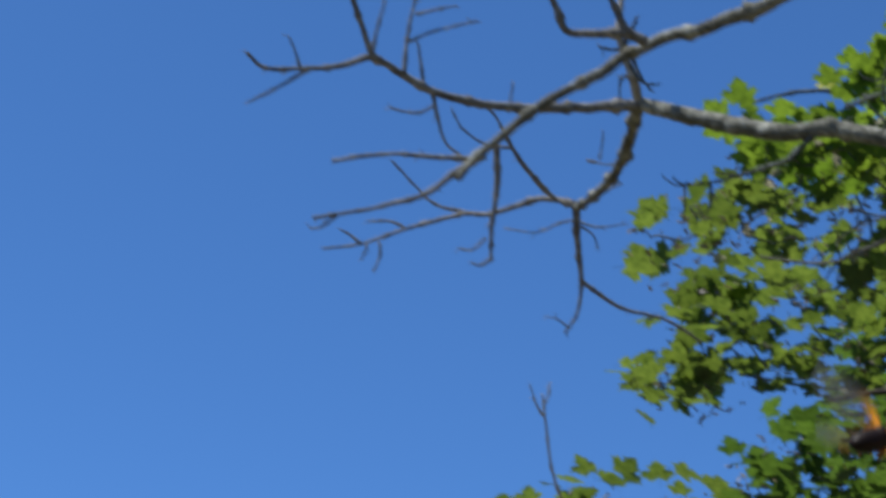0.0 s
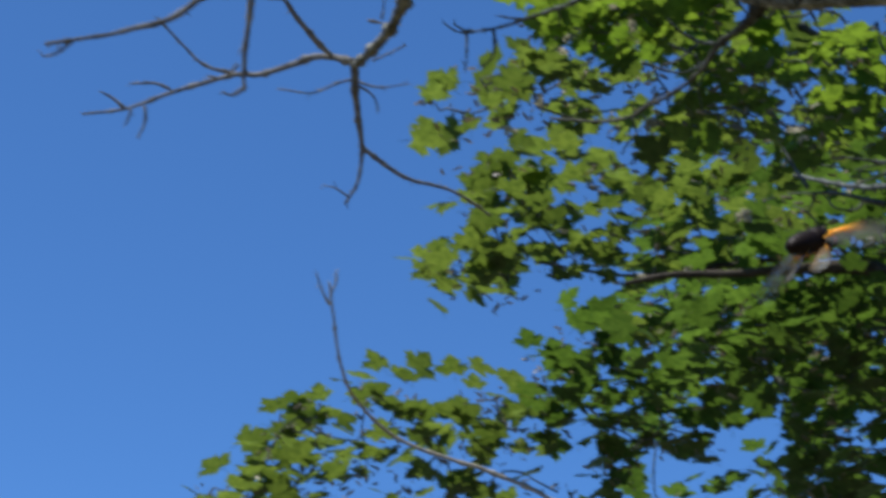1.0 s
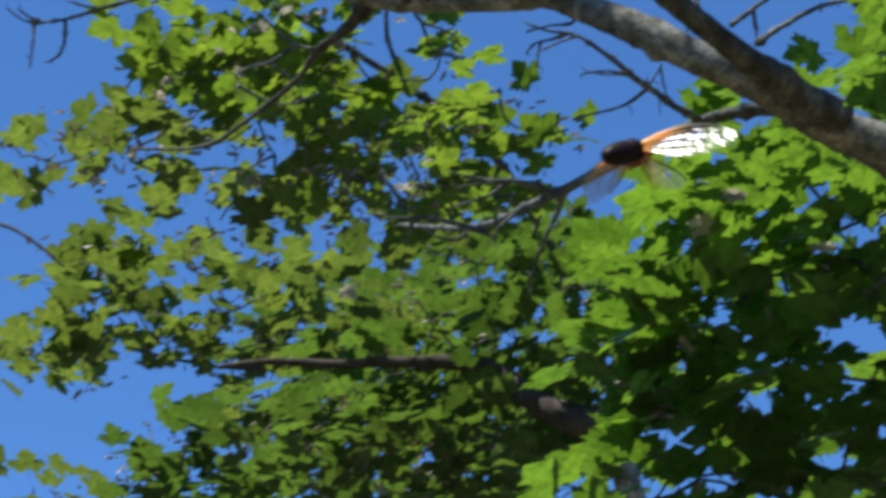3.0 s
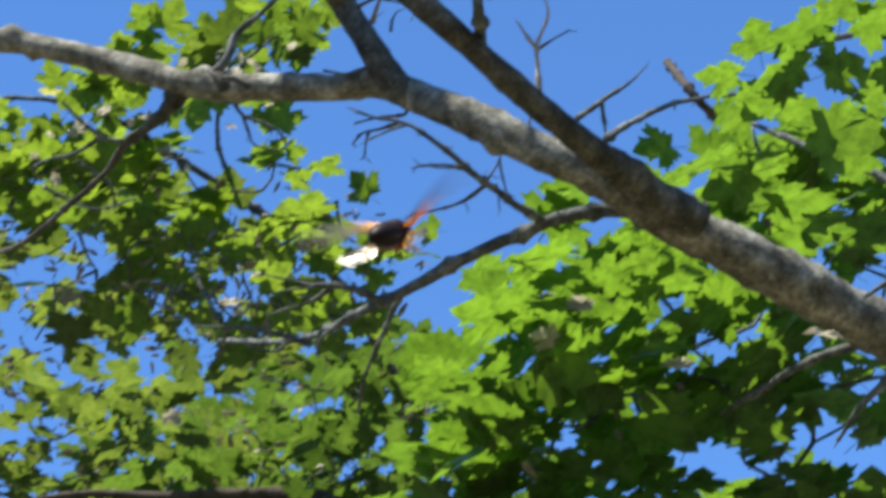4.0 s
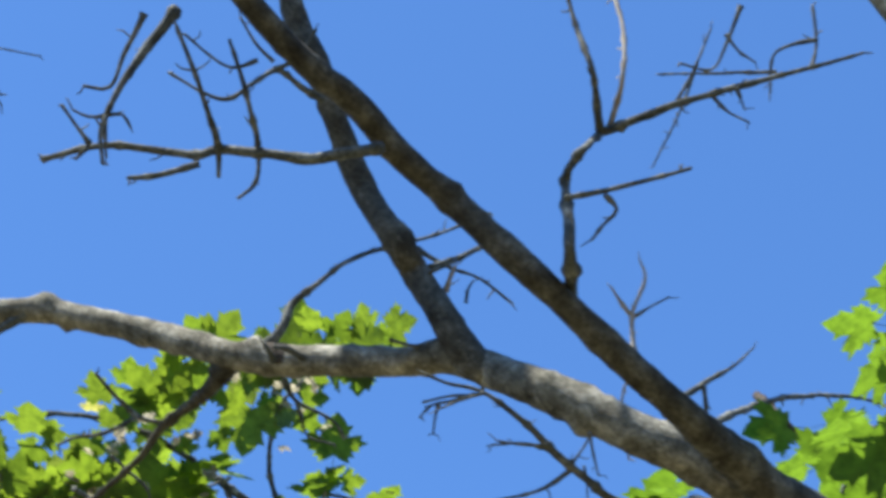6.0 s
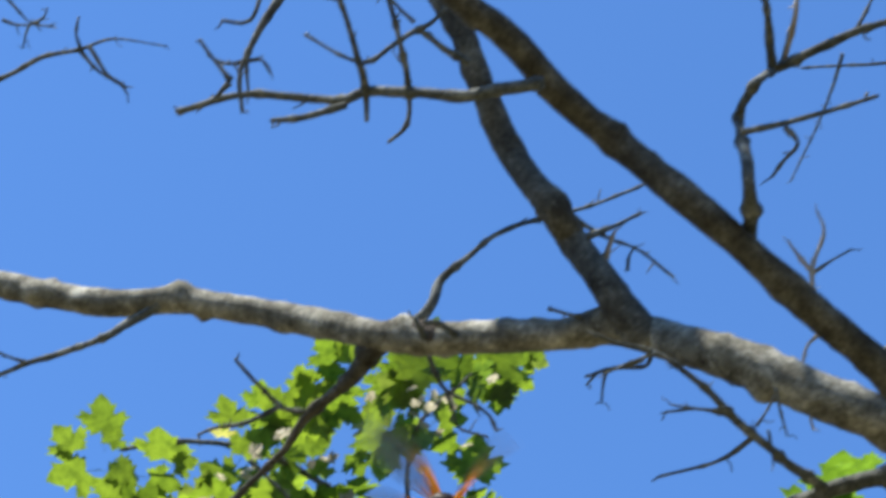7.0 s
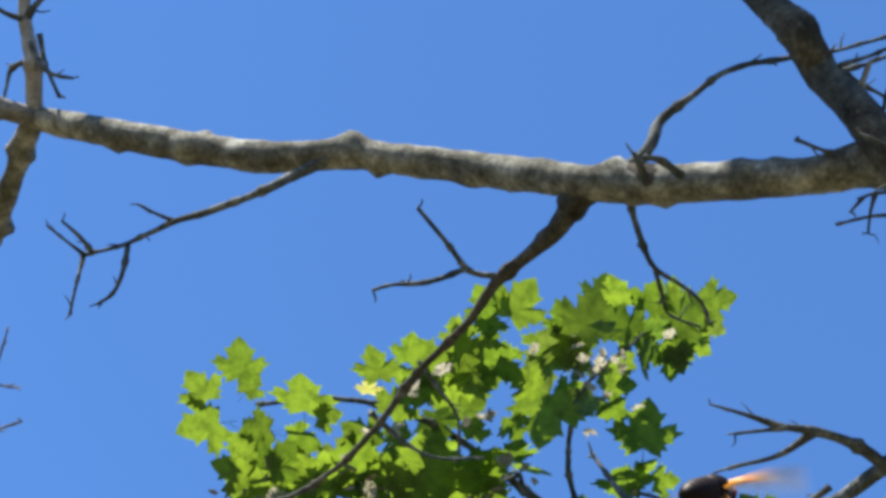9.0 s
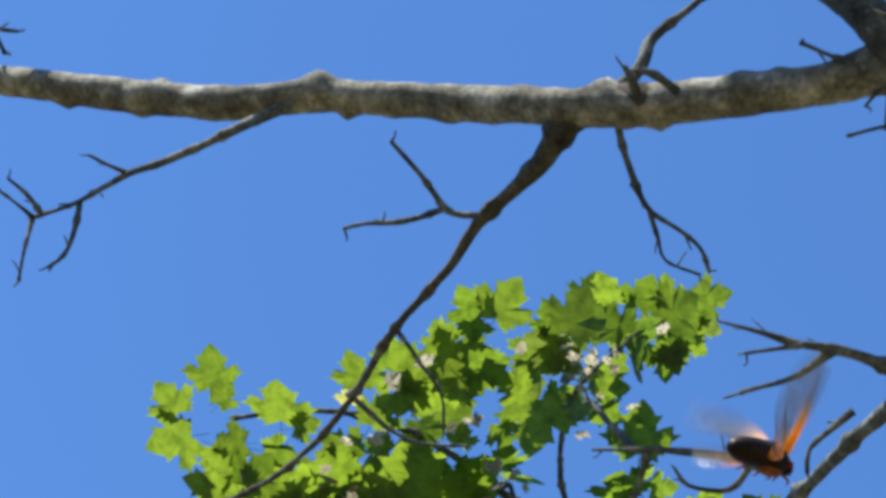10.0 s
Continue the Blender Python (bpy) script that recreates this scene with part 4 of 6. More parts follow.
limb("g_i", "twig", BOUGHS["q"], [(0.509, 2.215, 3.050, 0.0032), (0.491, 2.228, 3.036, 0.0022), (0.477, 2.230, 3.040, 0.0011)], PALE_TWIG)
limb("g_j", "twig", BOUGHS["q"], [(0.492, 2.204, 3.079, 0.0032), (0.473, 2.221, 3.059, 0.0022), (0.451, 2.227, 3.060, 0.0011)], PALE_TWIG)
limb("g_k", "twig", BOUGHS["ndn"], [(1.119, 3.379, 3.826, 0.0036), (1.080, 3.402, 3.814, 0.0028), (1.035, 3.430, 3.797, 0.0020), (0.968, 3.455, 3.806, 0.0012)], PALE_TWIG)
limb("g_l", "twig", BOUGHS["ndn"], [(1.128, 3.381, 3.814, 0.0034), (1.168, 3.376, 3.791, 0.0023), (1.185, 3.384, 3.761, 0.0012)], PALE_TWIG)
limb("g_m", "twig", BOUGHS["ndn"], [(1.129, 3.378, 3.820, 0.0034), (1.176, 3.363, 3.808, 0.0023), (1.235, 3.335, 3.814, 0.0012)], PALE_TWIG)
limb("nb1", "branch", close, [(2.389, 1.680, 3.056, 0.0085), (2.375, 1.829, 3.084, 0.0071), (2.362, 1.916, 3.090, 0.0057), (2.358, 2.005, 3.086, 0.0044), (2.361, 2.080, 3.089, 0.0030)])
limb("nb2", "branch", close, [(2.374, 1.698, 3.020, 0.0080), (2.367, 1.758, 2.999, 0.0063), (2.368, 1.826, 2.979, 0.0047), (2.396, 1.896, 2.967, 0.0030)])
limb("nb3", "branch", close, [(2.558, 1.631, 3.261, 0.0100), (2.449, 1.688, 3.302, 0.0085), (2.393, 1.753, 3.371, 0.0070), (2.350, 1.814, 3.433, 0.0055), (2.337, 1.900, 3.526, 0.0040)])
limb("nb4", "branch", close, [(2.269, 1.404, 3.250, 0.0090), (2.145, 1.420, 3.260, 0.0073), (2.037, 1.442, 3.251, 0.0057), (1.944, 1.478, 3.213, 0.0040)])
limb("nb5", "twig", close, [(2.276, 1.649, 3.076, 0.0046), (2.263, 1.670, 3.065, 0.0036), (2.251, 1.692, 3.054, 0.0025)])
limb("mb", "branch", close, [(3.137, 3.799, 4.177, 0.0120), (2.734, 3.602, 4.345, 0.0107), (2.447, 3.542, 4.398, 0.0093), (2.235, 3.524, 4.443, 0.0080), (2.064, 3.527, 4.483, 0.0067), (1.906, 3.588, 4.504, 0.0053), (1.772, 3.685, 4.490, 0.0040)])
limb("mb2", "branch", close, [(2.447, 3.542, 4.398, 0.0070), (2.323, 3.450, 4.460, 0.0057), (2.270, 3.333, 4.536, 0.0043), (2.318, 3.198, 4.611, 0.0030)])
limb("dt1c", "twig", BOUGHS["limb"], [(1.662, 2.170, 3.130, 0.0030), (1.647, 2.182, 3.128, 0.0019), (1.626, 2.200, 3.125, 0.0010)])
limb("nup5", "twig", BOUGHS["nup"], [(0.991, 2.719, 3.872, 0.0040), (1.013, 2.737, 3.849, 0.0032), (1.035, 2.749, 3.832, 0.0024), (1.048, 2.754, 3.822, 0.0016)])
limb("nup6", "twig", BOUGHS["nup"], [(0.997, 2.745, 3.851, 0.0040), (0.982, 2.764, 3.843, 0.0032), (0.986, 2.781, 3.829, 0.0024), (0.993, 2.799, 3.813, 0.0016)])

SPRAYS_LEAFY = []
SPRAYS_LEAFY.append(((3.222, 3.780, 3.720), 0.12, 0.2, 5, 1.0, 0.036, 13, [(1.66, 4.13, 4.25), (1.74, 4.10, 4.24), (1.79, 4.07, 4.26), (1.75, 4.05, 4.33), (1.86, 3.99, 4.34), (1.89, 3.93, 4.44), (1.96, 3.97, 4.32), (1.91, 4.02, 4.26), (1.97, 3.88, 4.49), (2.03, 3.91, 4.37), (2.09, 3.84, 4.44), (2.18, 3.84, 4.37), (2.24, 3.78, 4.44), (2.31, 3.78, 4.39), (2.24, 3.86, 4.30), (2.16, 3.92, 4.24), (2.05, 3.96, 4.26), (2.15, 3.98, 4.14), (2.18, 3.94, 4.19), (2.00, 3.99, 4.23), (2.28, 3.88, 4.21), (2.36, 3.82, 4.27), (2.40, 3.76, 4.36), (2.46, 3.71, 4.40), (2.54, 3.69, 4.36), (2.60, 3.65, 4.40), (2.48, 3.78, 4.26), (2.59, 3.72, 4.27), (2.67, 3.74, 4.17), (2.55, 3.79, 4.16)]))
SPRAYS_LEAFY.append(((3.222, 3.780, 3.720), 0.12, 0.2, 5, 1.0, 0.036, 13, [(2.40, 3.85, 4.17)]))
SPRAYS_LEAFY.append(((3.222, 3.780, 3.720), 0.12, 0.2, 6, 1.15, 0.03, 13, [(2.18, 4.95, 4.57), (2.26, 4.91, 4.58), (2.22, 5.00, 4.43), (2.26, 4.96, 4.48), (2.35, 4.92, 4.48), (2.44, 4.84, 4.57), (2.53, 4.83, 4.50), (2.38, 4.95, 4.40), (2.25, 5.02, 4.36), (2.33, 5.02, 4.31), (2.24, 5.08, 4.26), (2.31, 5.07, 4.23), (2.47, 4.96, 4.30), (2.54, 4.90, 4.36), (2.62, 4.85, 4.40), (2.72, 4.78, 4.45), (2.73, 4.71, 4.56), (2.86, 4.68, 4.51), (2.84, 4.74, 4.41), (2.99, 4.65, 4.46), (3.13, 4.61, 4.43), (2.97, 4.71, 4.36), (2.68, 4.88, 4.28), (2.77, 4.82, 4.33), (2.88, 4.78, 4.31), (3.05, 4.70, 4.33), (2.71, 4.91, 4.19), (2.12, 5.10, 4.32), (2.14, 5.13, 4.25), (3.18, 4.63, 4.34)]))
SPRAYS_LEAFY.append(((3.222, 3.780, 3.720), 0.12, 0.2, 5, 1.15, 0.036, 13, [(1.64, 6.09, 3.75), (1.80, 5.96, 3.86), (1.76, 6.02, 3.77), (1.87, 5.87, 3.97), (1.81, 5.93, 3.91), (1.93, 5.85, 3.97), (2.08, 5.75, 4.04), (2.18, 5.69, 4.06), (2.18, 5.73, 3.98), (1.97, 5.86, 3.91), (2.08, 5.80, 3.93), (2.29, 5.69, 3.97), (2.42, 5.64, 3.97), (2.50, 5.58, 4.02), (2.44, 5.60, 4.02), (2.55, 5.60, 3.93), (2.62, 5.57, 3.93), (2.49, 5.65, 3.89), (2.35, 5.73, 3.86), (2.25, 5.80, 3.79), (2.12, 5.85, 3.81), (2.04, 5.91, 3.75), (1.92, 5.94, 3.81), (1.90, 5.98, 3.74), (2.51, 5.71, 3.75), (2.63, 5.64, 3.79), (2.75, 5.62, 3.73), (2.41, 5.76, 3.73), (1.74, 6.06, 3.72), (1.58, 6.15, 3.68)]))
SPRAYS_LEAFY.append(((3.222, 3.780, 3.720), 0.12, 0.2, 5, 1.15, 0.036, 13, [(1.84, 6.06, 3.63), (2.07, 5.98, 3.61), (2.28, 5.87, 3.63), (2.52, 5.78, 3.61), (2.75, 5.67, 3.62)]))
foliage(leafy, SPRAYS_LEAFY, 4, 200, size=0.080, tilt=0.42, material=DIM_LEAF)
# Brighter LEAF colour here stands in for sunlight on the crown's edge.
SPRAYS_EDGE = [((3.222, 3.780, 3.720), 0.075, 0.15, 4, 1.0, 0.03, 13, [(2.49, 3.22, 4.22), (2.65, 3.17, 4.13), (2.57, 3.23, 4.13), (2.46, 3.28, 4.17), (2.27, 3.44, 4.15), (2.22, 3.46, 4.17), (2.32, 3.39, 4.16), (2.39, 3.37, 4.12), (2.45, 3.36, 4.07), (2.56, 3.34, 4.00), (2.62, 3.28, 4.01), (2.49, 3.38, 4.01), (2.32, 3.47, 4.05), (2.41, 3.46, 3.98), (2.16, 3.51, 4.16), (2.10, 3.51, 4.21), (2.23, 3.52, 4.07), (2.17, 3.57, 4.07)])]
foliage(leafy, SPRAYS_EDGE, 12, 60, size=0.080, tilt=0.42, material=LEAF)
# Shade inside the crown is painted with the darker leaf colour.
SPRAYS_INNER = []
SPRAYS_INNER.append(((3.222, 3.780, 3.720), 0.12, 0.2, 6, 1.25, 0.02, 13, [(2.68, 5.40, 4.20), (2.78, 5.37, 4.20), (2.64, 5.46, 4.13), (2.75, 5.41, 4.13), (2.69, 5.47, 4.05), (2.79, 5.46, 4.00), (2.80, 5.33, 4.25), (2.87, 5.29, 4.27), (2.93, 5.23, 4.32), (3.04, 5.22, 4.25), (3.09, 5.15, 4.36), (3.20, 5.10, 4.36), (2.96, 5.29, 4.18), (3.04, 5.33, 4.03), (2.95, 5.37, 4.03), (2.89, 5.38, 4.07), (3.10, 5.27, 4.11), (3.15, 5.19, 4.21), (3.24, 5.19, 4.14), (3.32, 5.14, 4.18), (3.22, 5.26, 4.03), (2.90, 5.45, 3.93), (2.85, 5.50, 3.87), (2.98, 5.44, 3.89), (3.06, 5.38, 3.93), (3.16, 5.35, 3.91), (2.94, 5.49, 3.82), (3.48, 5.16, 4.00), (3.42, 5.12, 4.12), (3.51, 5.06, 4.18)]))
SPRAYS_INNER.append(((3.222, 3.780, 3.720), 0.12, 0.2, 6, 1.25, 0.02, 13, [(3.59, 5.00, 4.21), (3.66, 5.01, 4.14), (3.58, 5.08, 4.07), (3.70, 5.05, 4.03), (3.54, 5.20, 3.87), (3.45, 5.28, 3.80), (3.53, 5.27, 3.75), (3.63, 5.21, 3.78), (3.68, 5.22, 3.71), (3.57, 5.15, 3.94)]))
SPRAYS_INNER.append(((3.222, 3.780, 3.720), 0.14, 0.3, 8, 1.25, 0.02, 13, [(2.88, 4.09, 4.31), (2.99, 4.03, 4.28), (2.85, 4.19, 4.21), (2.93, 4.17, 4.15), (3.02, 4.07, 4.20), (3.08, 3.95, 4.31), (3.12, 3.88, 4.36), (3.29, 3.85, 4.24), (3.19, 3.93, 4.22), (3.14, 4.03, 4.14), (3.25, 3.97, 4.11), (3.33, 3.89, 4.13), (3.40, 3.91, 4.05), (3.31, 4.01, 4.00), (3.23, 4.05, 4.03), (3.10, 4.09, 4.09), (3.04, 4.16, 4.07), (3.20, 4.12, 3.95), (3.10, 4.20, 3.96), (3.20, 4.18, 3.87), (3.29, 4.15, 3.83), (3.38, 4.12, 3.78), (3.20, 4.24, 3.79), (2.78, 4.40, 4.00), (2.74, 4.47, 3.94), (2.84, 4.38, 3.97), (2.87, 4.32, 4.02), (2.94, 4.25, 4.04), (2.89, 4.40, 3.88), (2.96, 4.33, 3.91)]))
SPRAYS_INNER.append(((3.222, 3.780, 3.720), 0.14, 0.3, 8, 1.25, 0.02, 13, [(2.83, 4.48, 3.83), (3.03, 4.33, 3.84), (2.74, 4.53, 3.86), (3.12, 4.29, 3.81), (2.65, 4.55, 3.92), (3.36, 3.84, 4.19), (3.24, 3.84, 4.30), (2.77, 4.57, 3.78), (2.93, 4.47, 3.75), (3.09, 4.38, 3.71)]))
SPRAYS_INNER.append(((3.222, 3.780, 3.720), 0.17, 0.4, 7, 1.3, 0.02, 9, [(3.23, 5.48, 5.00), (3.41, 5.39, 5.01), (3.57, 5.29, 5.07), (3.70, 5.28, 4.98), (3.89, 5.20, 4.99), (4.00, 5.13, 5.03), (4.18, 5.06, 5.02), (4.37, 4.95, 5.07), (3.16, 5.59, 4.83), (3.36, 5.47, 4.91), (3.53, 5.39, 4.91), (3.68, 5.33, 4.91), (3.81, 5.31, 4.84), (3.98, 5.20, 4.90), (4.24, 5.13, 4.83), (4.34, 5.09, 4.82), (3.26, 5.60, 4.75), (3.46, 5.53, 4.70), (3.63, 5.47, 4.68), (3.73, 5.40, 4.73), (3.88, 5.33, 4.75), (4.04, 5.26, 4.73), (4.25, 5.16, 4.76), (4.43, 5.09, 4.73), (3.28, 5.68, 4.56), (3.39, 5.63, 4.56), (3.59, 5.52, 4.61), (3.79, 5.44, 4.61), (3.95, 5.41, 4.53), (4.04, 5.37, 4.53)]))
SPRAYS_INNER.append(((3.222, 3.780, 3.720), 0.17, 0.4, 7, 1.3, 0.02, 9, [(4.24, 5.27, 4.55), (4.36, 5.19, 4.60), (3.30, 5.74, 4.44), (3.46, 5.71, 4.37), (3.63, 5.60, 4.42), (3.75, 5.56, 4.40), (3.95, 5.45, 4.44), (4.13, 5.41, 4.38), (4.29, 5.30, 4.45), (4.47, 5.23, 4.44), (3.32, 5.84, 4.21), (3.79, 5.61, 4.28), (3.93, 5.54, 4.28), (4.17, 5.48, 4.20), (4.27, 5.39, 4.29), (4.53, 5.30, 4.24), (3.32, 5.91, 4.09), (3.88, 5.64, 4.14), (4.02, 5.62, 4.06), (4.15, 5.56, 4.07), (4.39, 5.45, 4.08), (4.54, 5.36, 4.13), (3.35, 5.99, 3.91), (3.77, 5.81, 3.91), (3.92, 5.72, 3.94), (4.05, 5.68, 3.92), (4.21, 5.59, 3.96), (4.37, 5.52, 3.97), (4.54, 5.48, 3.89), (3.48, 6.00, 3.79)]))
SPRAYS_INNER.append(((3.222, 3.780, 3.720), 0.17, 0.4, 7, 1.3, 0.02, 9, [(3.61, 5.92, 3.83), (3.78, 5.88, 3.76), (4.00, 5.76, 3.80), (4.17, 5.71, 3.76), (4.33, 5.64, 3.77), (4.49, 5.55, 3.79)]))
SPRAYS_INNER.append(((3.222, 3.780, 3.720), 0.14, 0.3, 6, 1.1, 0, 9, [(3.18, 4.59, 3.67), (3.24, 4.55, 3.70), (3.19, 4.64, 3.58), (3.27, 4.58, 3.61), (3.37, 4.53, 3.62), (3.15, 4.70, 3.50), (3.26, 4.65, 3.50), (3.39, 4.58, 3.51), (3.47, 4.51, 3.57), (3.55, 4.43, 3.63), (3.62, 4.47, 3.50), (3.52, 4.54, 3.46), (3.41, 4.28, 4.04), (3.51, 4.29, 3.95), (3.37, 4.36, 3.95), (3.48, 4.36, 3.84), (3.56, 4.37, 3.74), (3.44, 4.43, 3.74), (3.33, 4.44, 3.83), (3.22, 4.42, 3.95), (3.53, 4.21, 4.07), (3.25, 4.71, 3.40), (3.40, 4.62, 3.41), (3.57, 4.56, 3.38)]))
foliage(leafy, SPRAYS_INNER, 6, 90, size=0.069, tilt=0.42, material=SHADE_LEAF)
SPRAYS_CLOSE = []
SPRAYS_CLOSE.append(((2.898, 1.935, 3.150), 0.13, 0.12, 5, 1.1, 0.026, 1, [(2.23, 2.21, 3.40), (2.28, 2.17, 3.40), (2.18, 2.29, 3.35), (2.23, 2.25, 3.34), (2.29, 2.21, 3.34), (2.33, 2.16, 3.37), (2.38, 2.16, 3.32), (2.20, 2.31, 3.29), (2.15, 2.38, 3.25), (2.20, 2.36, 3.23), (2.25, 2.32, 3.23), (2.29, 2.27, 3.27), (2.35, 2.21, 3.28), (2.42, 2.17, 3.27), (2.47, 2.12, 3.29), (2.50, 2.08, 3.32), (2.42, 2.10, 3.36), (2.27, 2.35, 3.17), (2.22, 2.39, 3.17), (2.17, 2.42, 3.18), (2.32, 2.31, 3.18), (2.36, 2.26, 3.21), (2.42, 2.22, 3.20), (2.47, 2.17, 3.22), (2.54, 2.14, 3.18), (2.21, 2.44, 3.11), (2.27, 2.39, 3.11), (2.34, 2.35, 3.11), (2.39, 2.28, 3.14), (2.46, 2.24, 3.14)]))
SPRAYS_CLOSE.append(((2.898, 1.935, 3.150), 0.1, 0.10, 5, 1, 0.03, 1, [(2.44, 2.02, 3.57), (2.50, 2.00, 3.53), (2.55, 1.95, 3.53), (2.46, 2.07, 3.48), (2.52, 2.04, 3.47), (2.57, 2.02, 3.45), (2.65, 1.98, 3.41), (2.70, 1.96, 3.39), (2.44, 2.06, 3.52), (2.47, 1.99, 3.57), (2.52, 1.95, 3.57), (2.44, 1.98, 3.61), (2.57, 1.89, 3.58), (2.62, 1.87, 3.56), (2.58, 1.93, 3.53), (2.54, 1.98, 3.51), (2.50, 2.01, 3.52), (2.63, 1.91, 3.51), (2.68, 1.92, 3.45), (2.64, 1.95, 3.46), (2.59, 1.98, 3.47)]))
foliage(close, SPRAYS_CLOSE, 5, 150, size=0.080, material=FRESH_LEAF)
SPRAYS_LOW = []
SPRAYS_LOW.append(((2.898, 1.935, 3.150), 0.13, 0.12, 5, 1.1, 0.026, 1, [(2.53, 2.20, 3.12), (2.58, 2.19, 3.09), (2.23, 2.47, 3.04), (2.30, 2.43, 3.04), (2.35, 2.39, 3.04), (2.40, 2.34, 3.05), (2.47, 2.29, 3.05), (2.54, 2.25, 3.04), (2.60, 2.23, 3.00), (2.22, 2.53, 2.97), (2.28, 2.52, 2.93), (2.33, 2.45, 2.97), (2.40, 2.40, 2.97), (2.46, 2.35, 2.98), (2.53, 2.31, 2.96), (2.60, 2.28, 2.94), (2.34, 2.50, 2.91), (2.40, 2.45, 2.91), (2.47, 2.39, 2.91), (2.54, 2.35, 2.90), (2.40, 2.48, 2.86), (2.47, 2.43, 2.86), (2.55, 2.38, 2.85), (2.61, 2.33, 2.86), (2.28, 2.56, 2.87), (2.55, 2.08, 3.26), (2.62, 2.12, 3.13), (2.68, 2.18, 3.00), (2.69, 2.23, 2.92)]))
SPRAYS_LOW.append(((2.898, 1.935, 3.150), 0.13, 0.25, 4, 1.1, 0.015, 0, [(2.24, 2.52, 2.85), (2.30, 2.46, 2.88), (2.37, 2.43, 2.86), (2.22, 2.57, 2.79), (2.30, 2.51, 2.79), (2.39, 2.46, 2.79), (2.30, 2.55, 2.73), (2.41, 2.49, 2.72), (2.41, 2.36, 2.93), (2.46, 2.38, 2.84)]))
foliage(close, SPRAYS_LOW, 11, 60, size=0.080, material=FRESH_LEAF)
SPRAYS_SIDE = []
SPRAYS_SIDE.append(((2.227, 3.512, 4.429), 0.055, 0.03, 2, 1.0, 0.033, 3, [(1.83, 3.73, 4.36), (1.89, 3.68, 4.37), (1.95, 3.63, 4.38)]))
SPRAYS_SIDE.append(((2.227, 3.512, 4.429), 0.055, 0.03, 2, 1.0, 0.033, 3, [(2.02, 3.61, 4.37), (2.11, 3.56, 4.36), (2.18, 3.51, 4.37), (2.22, 3.46, 4.39), (2.42, 3.36, 4.38), (2.48, 3.34, 4.38), (1.89, 3.73, 4.33), (1.97, 3.69, 4.33), (2.08, 3.63, 4.33), (2.19, 3.57, 4.33), (2.29, 3.49, 4.34)]))
foliage(close, SPRAYS_SIDE, 7, 40, size=0.076)
spray(close, [(1.67, 3.55, 4.42, 0.099, 0), (1.64, 3.64, 4.41, 0.090, -35), (1.71, 3.58, 4.41, 0.062, 35), (1.68, 3.69, 4.38, 0.125, -115), (1.77, 3.65, 4.39, 0.086, -95), (1.79, 3.52, 4.38, 0.124, 5), (1.84, 3.52, 4.36, 0.064, 80), (1.78, 3.70, 4.38, 0.112, -30), (1.81, 3.63, 4.32, 0.099, 40), (1.75, 3.68, 4.30, 0.094, -80), (1.86, 3.66, 4.43, 0.092, 100), (1.90, 3.46, 4.48, 0.091, -10), (1.98, 3.52, 4.48, 0.097, 30), (1.98, 3.41, 4.50, 0.117, -40), (2.05, 3.38, 4.53, 0.153, 70), (2.08, 3.33, 4.48, 0.111, 120), (2.01, 3.37, 4.56, 0.077, -15), (2.04, 3.32, 4.62, 0.095, -30), (2.08, 3.27, 4.60, 0.117, 30)], 7, LEAF)
spray(close, [(2.06, 3.34, 4.58, 0.077, 170), (2.17, 3.26, 4.61, 0.077, -20), (2.18, 3.19, 4.55, 0.126, 25), (2.21, 3.29, 4.58, 0.109, -130), (2.24, 3.17, 4.65, 0.091, -5), (2.28, 3.13, 4.62, 0.087, 20), (2.33, 3.10, 4.58, 0.122, 60), (2.42, 3.11, 4.69, 0.089, 80), (2.38, 3.20, 4.57, 0.077, 180), (2.42, 3.17, 4.62, 0.068, 120), (2.31, 3.24, 4.63, 0.068, -150), (2.23, 3.39, 4.50, 0.139, 185), (2.26, 3.36, 4.55, 0.073, 60), (2.385, 3.295, 4.47, 0.130, 0), (2.33, 3.30, 4.56, 0.075, 90), (2.32, 3.30, 4.49, 0.077, -110), (1.96, 3.60, 4.44, 0.108, -60), (1.99, 3.62, 4.40, 0.149, -35), (2.06, 3.51, 4.33, 0.205, 0)], 26, LEAF)
spray(close, [(2.15, 3.46, 4.36, 0.105, 50), (2.10, 3.43, 4.41, 0.062, 10), (2.07, 3.52, 4.48, 0.098, 160), (1.99, 3.44, 4.47, 0.096, -150), (2.00, 3.54, 4.42, 0.066, -70), (2.40, 3.36, 4.40, 0.087, -60), (2.47, 3.35, 4.43, 0.067, 80), (1.90, 3.63, 4.33, 0.120, -20), (2.15, 3.34, 4.49, 0.081, -60), (2.18, 3.42, 4.46, 0.072, 150), (2.04, 3.43, 4.49, 0.112, 200), (1.96, 3.45, 4.55, 0.082, 10), (1.93, 3.68, 4.34, 0.122, 160), (2.08, 3.66, 4.36, 0.144, -170), (2.21, 3.58, 4.38, 0.134, 140), (1.84, 3.76, 4.35, 0.112, -140)], 45, LEAF)
spray(close, [(1.66, 1.26, 3.10, 0.078, -80), (1.64, 1.25, 3.05, 0.062, -100), (1.71, 1.26, 3.10, 0.073, 170)], 45, FRESH_LEAF, 0.26, 0.12)
